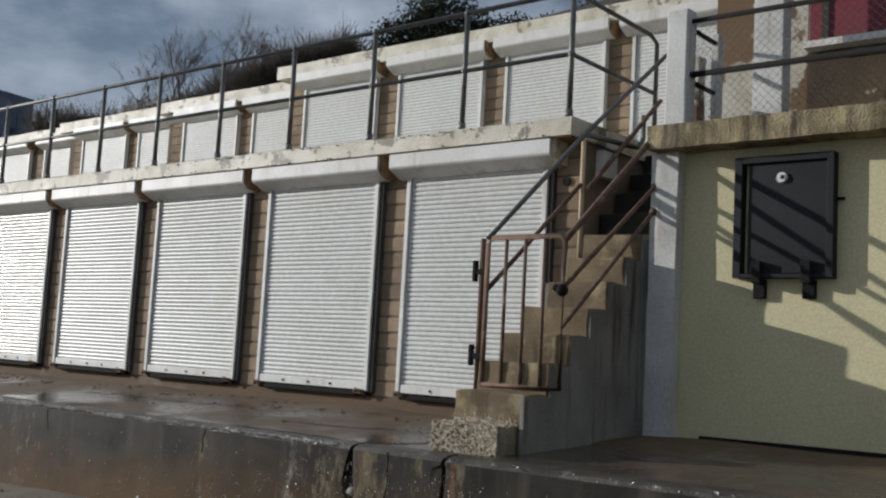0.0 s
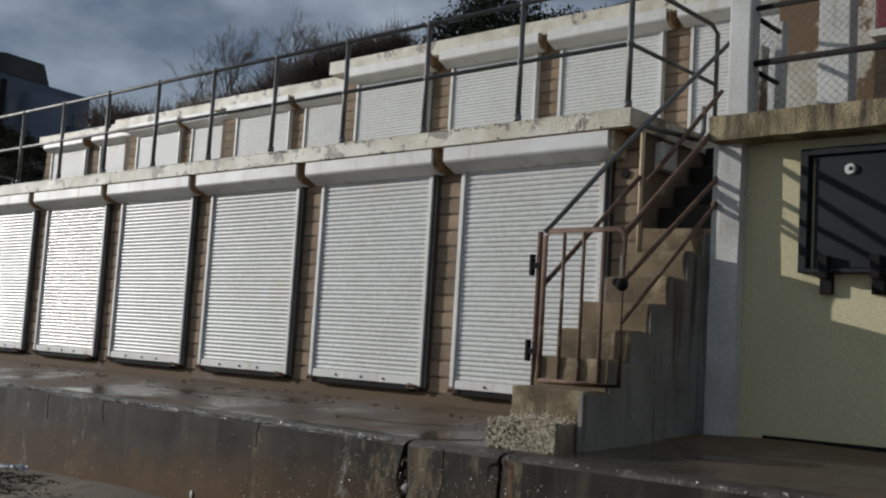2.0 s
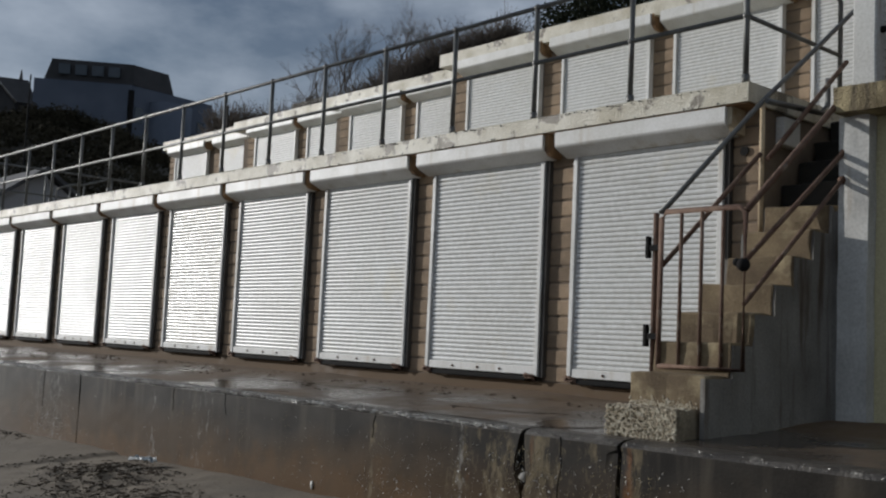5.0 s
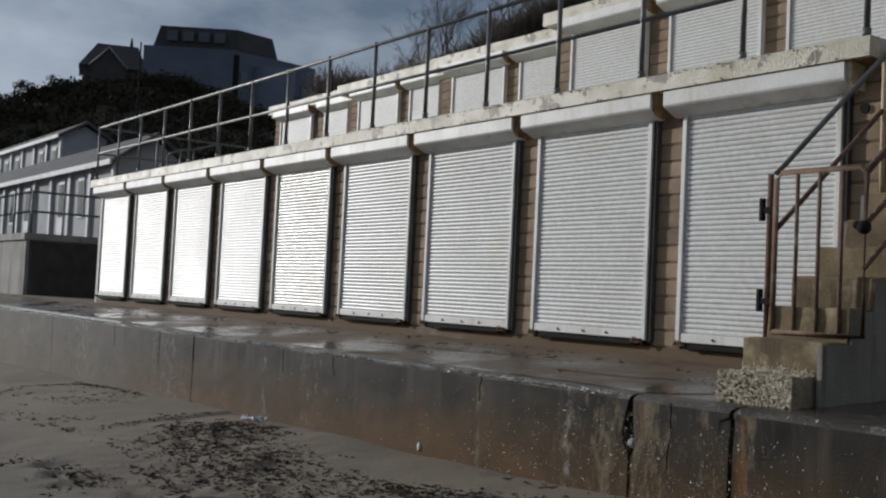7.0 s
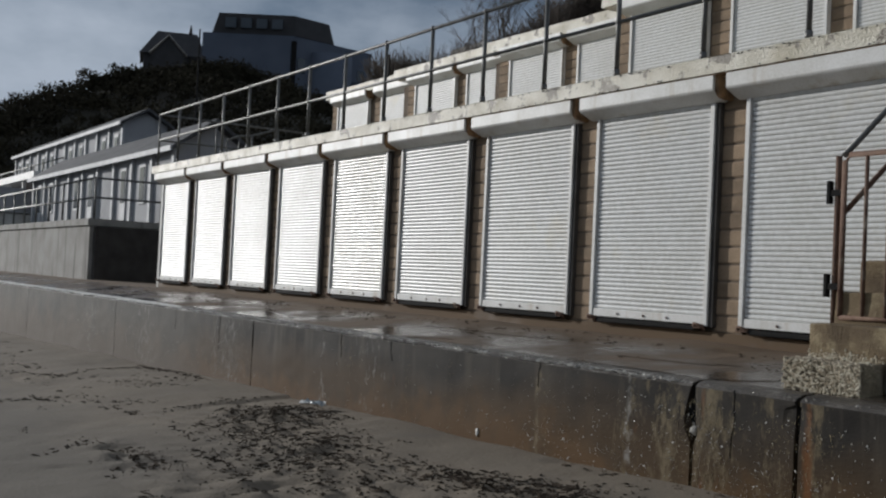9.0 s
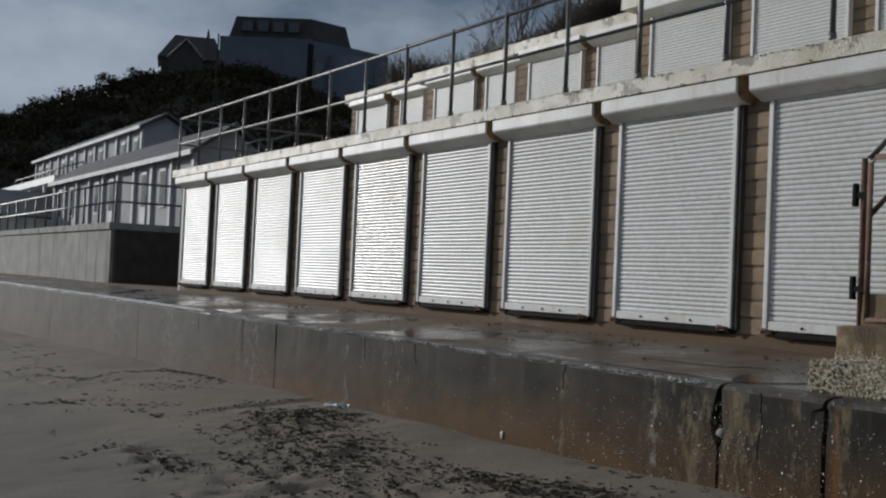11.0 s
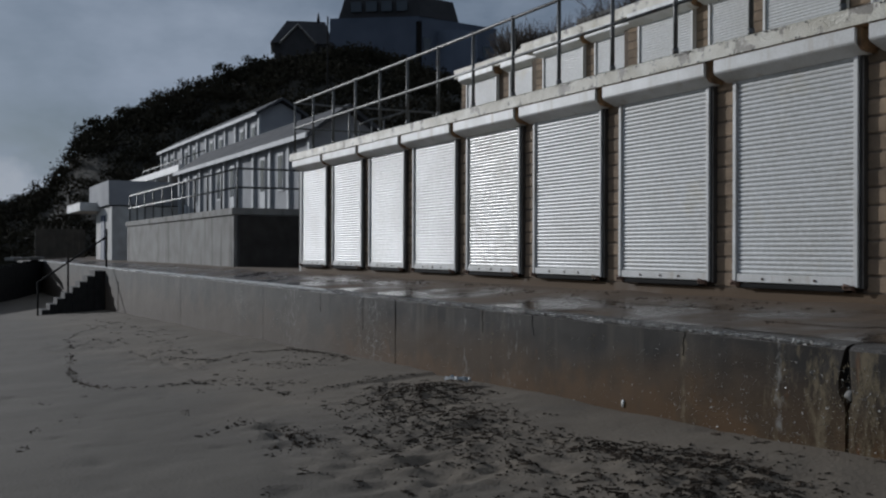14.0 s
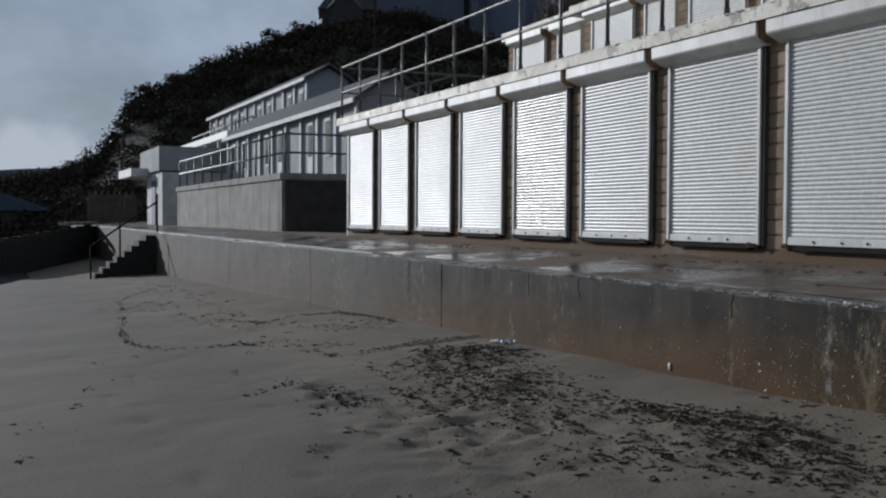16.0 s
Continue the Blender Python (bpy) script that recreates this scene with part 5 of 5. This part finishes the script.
def leaf_clump(bm, rnd, c, r, count, size, flat=0.7):
    for _ in range(count):
        d = V((rnd.gauss(0, 1), rnd.gauss(0, 1), rnd.gauss(0, 1))).normalized()
        p = V(c) + V((d.x * r, d.y * r, d.z * r * flat)) * rnd.uniform(0.45, 1.1)
        u = V((rnd.gauss(0, 1), rnd.gauss(0, 1), rnd.gauss(0, 1))).normalized() * size * rnd.uniform(0.5, 1.3)
        w = u.cross(d).normalized() * size * rnd.uniform(0.3, 0.8)
        bm.faces.new([bm.verts.new(q) for q in (p - u, p + w, p + u, p - w)])


def scrub():
    rnd = random.Random(11)
    bm = bmesh.new()
    for _ in range(1500):
        a = rnd.uniform(63, 92)
        r = rnd.uniform(70, 102) if rnd.random() < 0.7 else rnd.uniform(92, 101)
        p = hill_place(a, r)
        s = rnd.uniform(0.5, 1.5) * (1.25 if rnd.random() < 0.1 else 1)
        leaf_clump(bm, rnd, p + V((0, 0, s * 0.3)), s, 64, 0.17)
    for a in (84.3, 83.0, 82.2, 80.6, 80.1, 78.8, 77.4, 75.6, 74.1):
        p = hill_place(a, 97)
        for _ in range(9):
            leaf_clump(bm, rnd, p + V((rnd.gauss(0, 0.6), rnd.gauss(0, 0.6), rnd.uniform(0.0, 1.5))), 0.6, 75, 0.12)
    return bm


tagged(part("scrub", scrub(), SCRUB), "dense dark scrub and bushes over the hillside", "scrub", kind="stuff")


def branch(bm, rnd, p, d, length, r, depth):
    q = p + d * length
    mid = p + d * length * 0.5 + V((rnd.gauss(0, 1), rnd.gauss(0, 1), rnd.gauss(0, 0.5))) * length * 0.06
    tube(bm, [p, mid, q], r, 5 if depth > 2 else 3, r * 0.6)
    if depth:
        for _ in range(3 if depth > 1 else 5):
            e = (d + 0.62 * V((rnd.gauss(0, 1), rnd.gauss(0, 1), rnd.gauss(0.6, 0.6))).normalized()).normalized()
            branch(bm, rnd, mid.lerp(q, rnd.uniform(0.2, 1)), e, length * rnd.uniform(0.55, 0.8), r * 0.55, depth - 1)


def bare_tree(at, height, seed, stems=3):
    rnd = random.Random(seed)
    root = thing("tree", at, "leafless tree with fine bare branches behind the huts", "tree", "bare trees behind the huts")
    bm = bmesh.new()
    tube(bm, [(0, 0, -0.3), (0.03, 0, height * 0.12), (0.05, 0.04, height * 0.3)], 0.07, 8, 0.04)
    part("trunk", bm, BARK, root)
    bm = bmesh.new()
    for s in range(stems):
        d = V((rnd.gauss(0, 0.35), rnd.gauss(0, 0.35), 1)).normalized()
        branch(bm, rnd, V((0.04, 0.03, height * (0.15 + 0.05 * s))), d, height * 0.36, 0.021, 4)
    part("crown", bm, BARK, root)
    return root


def place(a, d, z):
    return (-d * math.sin(radians(a)), d * math.cos(radians(a)), z)


def bank_height(x, y):
    a = math.degrees(math.atan2(-x, y))
    return 4.4 + max(-4.0, min(2.6, (60 - a) * 0.17)) * min(1.0, max(0.0, (y - 13.2) / 3)) + 0.25 * noise.noise(V((x * 0.6, y * 0.6, 0)))


bm = bmesh.new()
grid = [[bm.verts.new((x, y, bank_height(x, y) if y > 13.2 else 0.0)) for y in (13.1, 13.3, 14, 15, 16, 17, 18, 19, 20, 22, 24, 27, 31)] for x in np.arange(-26, 6, 1.0)]
for p, q in zip(grid, grid[1:]):
    for i in range(len(p) - 1):
        bm.faces.new((p[i], q[i], q[i + 1], p[i + 1])).smooth = True
structure("bank", bm, SOIL, "dark overgrown bank behind the upper huts", "bank")
structure("parapet", rough_up(box(-21.3, -19.9, 14.0, 14.6, 4.1, 5.8, 0.02), 0.02, 2, cuts=2), GREYWALL, "grey concrete parapet block on the bank", "parapet")
for k, (a, d, h) in enumerate([(58.5, 26, 1.2), (57, 25, 1.7), (55.6, 26, 2.4), (54.4, 25.4, 2.7), (53.0, 26, 2.0), (51.8, 25.5, 2.5), (50.4, 26, 2.0), (49.0, 25.4, 1.5), (47.8, 26, 1.5), (46.4, 26, 1.3), (43.9, 26, 1.2)]):
    x, y, z = place(a, d, 0)
    bare_tree((x, y, bank_height(x, y)), h * 1.05, 20 + k)


def bramble():
    rnd = random.Random(5)
    bm = bmesh.new()
    for _ in range(560):
        a = rnd.uniform(45.0, 60.0)
        p = V(place(a, rnd.uniform(24.4, 26.5), 0))
        p.z = bank_height(p.x, p.y)
        for _ in range(11):
            e = V((rnd.gauss(0, 0.6), rnd.gauss(0, 0.6), rnd.uniform(0.4, 1.2))).normalized()
            branch(bm, rnd, p, e, rnd.uniform(0.35, 0.8) * (1.0 + 0.5 * noise.noise(V((a * 0.9, 0, 2)))), 0.013, 1)
    return bm


tagged(part("bramble", bramble(), BARK), "tangle of bare brown twigs on the bank", "bramble", kind="stuff")


def evergreen(at, w, h, seed):
    rnd = random.Random(seed)
    root = thing("evergreen_tree", at, "dense dark evergreen tree behind the huts", "tree")
    part("trunk", tube(bmesh.new(), [(0, 0, -0.4), (0, 0, h * 0.7)], 0.12, 8, 0.05), BARK, root)
    bm = bmesh.new()
    for _ in range(110):
        p = V((rnd.gauss(0, w * 0.36), rnd.gauss(0, w * 0.3), h * rnd.uniform(0.1, 0.92)))
        leaf_clump(bm, rnd, p, w * 0.2, 170, 0.055)
    part("crown", bm, EVERGREEN, root)


evergreen(place(40.2, 25.5, 6.5), 2.8, 2.6, 3)
evergreen(place(37.0, 26.0, 6.3), 2.6, 2.4, 4)
evergreen(place(33.5, 26.0, 6.2), 2.6, 2.7, 6)

hotel = thing("hotel", (0, 0, 0), "large white rendered hotel with a dark mansard roof on the hilltop", "building")
HA, HD = V(place(70.1, 120, 0)), None
HB = V(place(65.3, 118, 0))
HC = V(place(61.1, 124.6, 0))


def slab_between(a, b, c, z0, z1):
    bm = bmesh.new()
    d = a + (c - b)
    lo = [bm.verts.new((p.x, p.y, z0)) for p in (a, b, c, d)]
    hi = [bm.verts.new((p.x, p.y, z1)) for p in (a, b, c, d)]
    for i in range(4):
        bm.faces.new((lo[i], lo[(i + 1) % 4], hi[(i + 1) % 4], hi[i]))
    bm.faces.new(hi)
    bm.faces.new(lo[::-1])
    return bm


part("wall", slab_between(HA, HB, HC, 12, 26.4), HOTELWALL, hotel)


def mansard(a, b, c, z0, z1, inset):
    bm = bmesh.new()
    d = a + (c - b)
    mid = (a + b + c + d) / 4
    lo = [bm.verts.new((p.x, p.y, z0)) for p in (a, b, c, d)]
    hi = []
    for p in (a, b, c, d):
        q = p.lerp(mid, inset)
        hi.append(bm.verts.new((q.x, q.y, z1)))
    for i in range(4):
        bm.faces.new((lo[i], lo[(i + 1) % 4], hi[(i + 1) % 4], hi[i]))
    bm.faces.new(hi)
    return bm


part("roof", mansard(HA.lerp(HB, 0.1), HB.lerp(HA, -0.02), HB.lerp(HC, 0.5), 26.41, 28.7, 0.1), ROOFDARK, hotel)
across, back = (HC - HB).normalized(), (HB - HA).normalized()
for lev in range(3):
    for k in range(5):
        p = HB + (HC - HB) * (0.1 + 0.19 * k) - back * 0
        w = part("window", box(-0.5, 0.5, -0.08, 0.08, 0, 1.7), GLASS, hotel)
        w.matrix_basis = Matrix.Translation((p.x, p.y, 16.2 + 3.1 * lev)) @ Matrix.Rotation(math.atan2(across.y, across.x), 4, "Z")
for k in range(4):
    p = HA.lerp(HB, 0.28 + 0.17 * k) - (HC - HB).normalized() * -0.35
    w = part("dormer", box(-0.6, 0.6, -0.6, 0.6, 0, 1.1), GLASS, hotel)
    w.matrix_basis = Matrix.Translation((p.x, p.y, 27.0)) @ Matrix.Rotation(math.atan2(back.y, back.x), 4, "Z")
for k in range(2):
    p = HB.lerp(HC, 0.45 + 0.5 * k)
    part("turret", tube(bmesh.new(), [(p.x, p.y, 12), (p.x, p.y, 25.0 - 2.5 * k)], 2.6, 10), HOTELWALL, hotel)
part("down_pipe", box(HB.x - 0.25, HB.x + 0.25, HB.y - 0.25, HB.y + 0.25, 12, 25.8), BLACK, hotel)

villa = thing("villa", place(71.7, 122, 18.0), "dark brick villa with a pale bargeboard on the hilltop", "house")
turn = pose(0, 0, 0, 0, 0, -18) @ Matrix.Scale(0.62, 4)
part("wall", box(-6, 3.4, -4.6, 5.6, 0, 9), ROOFDARK, villa).matrix_basis = turn
bm = bmesh.new()
eave = [bm.verts.new(p) for p in ((-6.5, -5.3, 8.8), (3.9, -5.3, 8.8), (3.9, 6.2, 8.8), (-6.5, 6.2, 8.8))]
ridge = [bm.verts.new((-1.3, y, 13.9)) for y in (-2.4, 4.6)]
for f in ((eave[0], eave[1], ridge[0]), (eave[1], eave[2], ridge[1], ridge[0]), (eave[2], eave[3], ridge[1]), (eave[3], eave[0], ridge[0], ridge[1]), tuple(eave[::-1])):
    bm.faces.new(f)
part("roof", bm, ROOFDARK, villa).matrix_basis = turn
part("gable", extrude_profile([(-3.4, 6), (-3.4, 8.8), (-0.4, 12.0), (2.6, 8.8), (2.6, 6)], 0.0, 4.2), ROOFDARK, villa).matrix_basis = turn
b = bmesh.new()
tube(b, [(4.4, -3.6, 8.6), (4.4, -0.4, 12.1), (4.4, 2.8, 8.6)], 0.24, 4)
part("bargeboard", b, GREYWALL, villa).matrix_basis = turn
part("finial", tube(bmesh.new(), [(-1.3, 3.4, 13.6), (-1.3, 3.4, 14.9), (-1.3, 3.4, 15.6)], 0.35, 8, 0.05), ROOFDARK, villa).matrix_basis = turn

lamp = thing("street_pole", (-37.8, 13.65, 1.4), "tall thin dark pole behind the terrace", "pole")
part("shaft", tube(bmesh.new(), [(0, 0, 0), (0, 0, 7.7)], 0.045, 6, 0.03), BLACK, lamp)

bm = bmesh.new()
pts = [(-600, y, 9 + 5 * noise.noise(V((y * 0.01, 0, 0)))) for y in range(-400, 201, 20)]
lo = [bm.verts.new((x, y, -3)) for x, y, z in pts]
hi = [bm.verts.new((x, y, z + 14)) for x, y, z in pts]
for i in range(len(pts) - 1):
    bm.faces.new((lo[i], lo[i + 1], hi[i + 1], hi[i]))
structure("backdrop", bm, HAZE, "low headland far across the bay, haze painted into its grey", "headland")

# ---- bricks of the piers, course by course ----
COURSE = 0.148


def brick_mesh(width):
    return mesh_of(box(0, width, 0, 0.034, 0.006, COURSE - 0.006, 0.015), "brick", BRICK)


PIER = brick_mesh(0.3)
piers = [(HUT_X0 - PITCH * k - 0.315, WALL_Y - 0.04, -0.06) for k in range(0, HUTS - 1)]
for x, y, z0 in piers + [(-4.59, WALL_Y - 0.04, -0.06)]:
    part("pier_core", box(x - 0.02, x + 0.3, y + 0.008, WALL_Y + 0.011, z0 - 0.28, 2.13), MORTAR, wall_lower)
rnd = random.Random(1)
for x, y, z0 in piers:
    for c in range(15):
        ob = new("brick", PIER)
        ob.parent = wall_lower
        ob.location = (x + rnd.uniform(-0.004, 0.004), y - 0.004 + rnd.uniform(0, 0.006), z0 + COURSE * c)
END = brick_mesh(0.28)
for c in range(15):
    ob = new("brick", END)
    ob.parent = wall_lower
    ob.location = (-4.585 + rnd.uniform(-0.004, 0.004), WALL_Y - 0.042, -0.06 + COURSE * c)
UPPER = brick_mesh(0.34)
walls = {round(g[2], 2): bpy.data.objects["wall_upper_%d" % (i + 1)] for i, g in enumerate(GROUPS)}
for x, x1, y in upper_piers:
    for c in range(13):
        ob = new("brick", UPPER)
        ob.parent = walls[round(y, 2)]
        ob.location = (x, y + 0.045, DECK_Z + 0.03 + COURSE * c)
bm = bmesh.new()
bmesh.ops.create_cone(bm, cap_ends=True, segments=16, radius1=0.036, radius2=0.036, depth=0.03, matrix=pose(-4.44, WALL_Y - 0.045, 1.82, 90, 0, 0))
tagged(part("vent_hole", bm, BLACK), "round black vent hole in the brick wall", "vent")
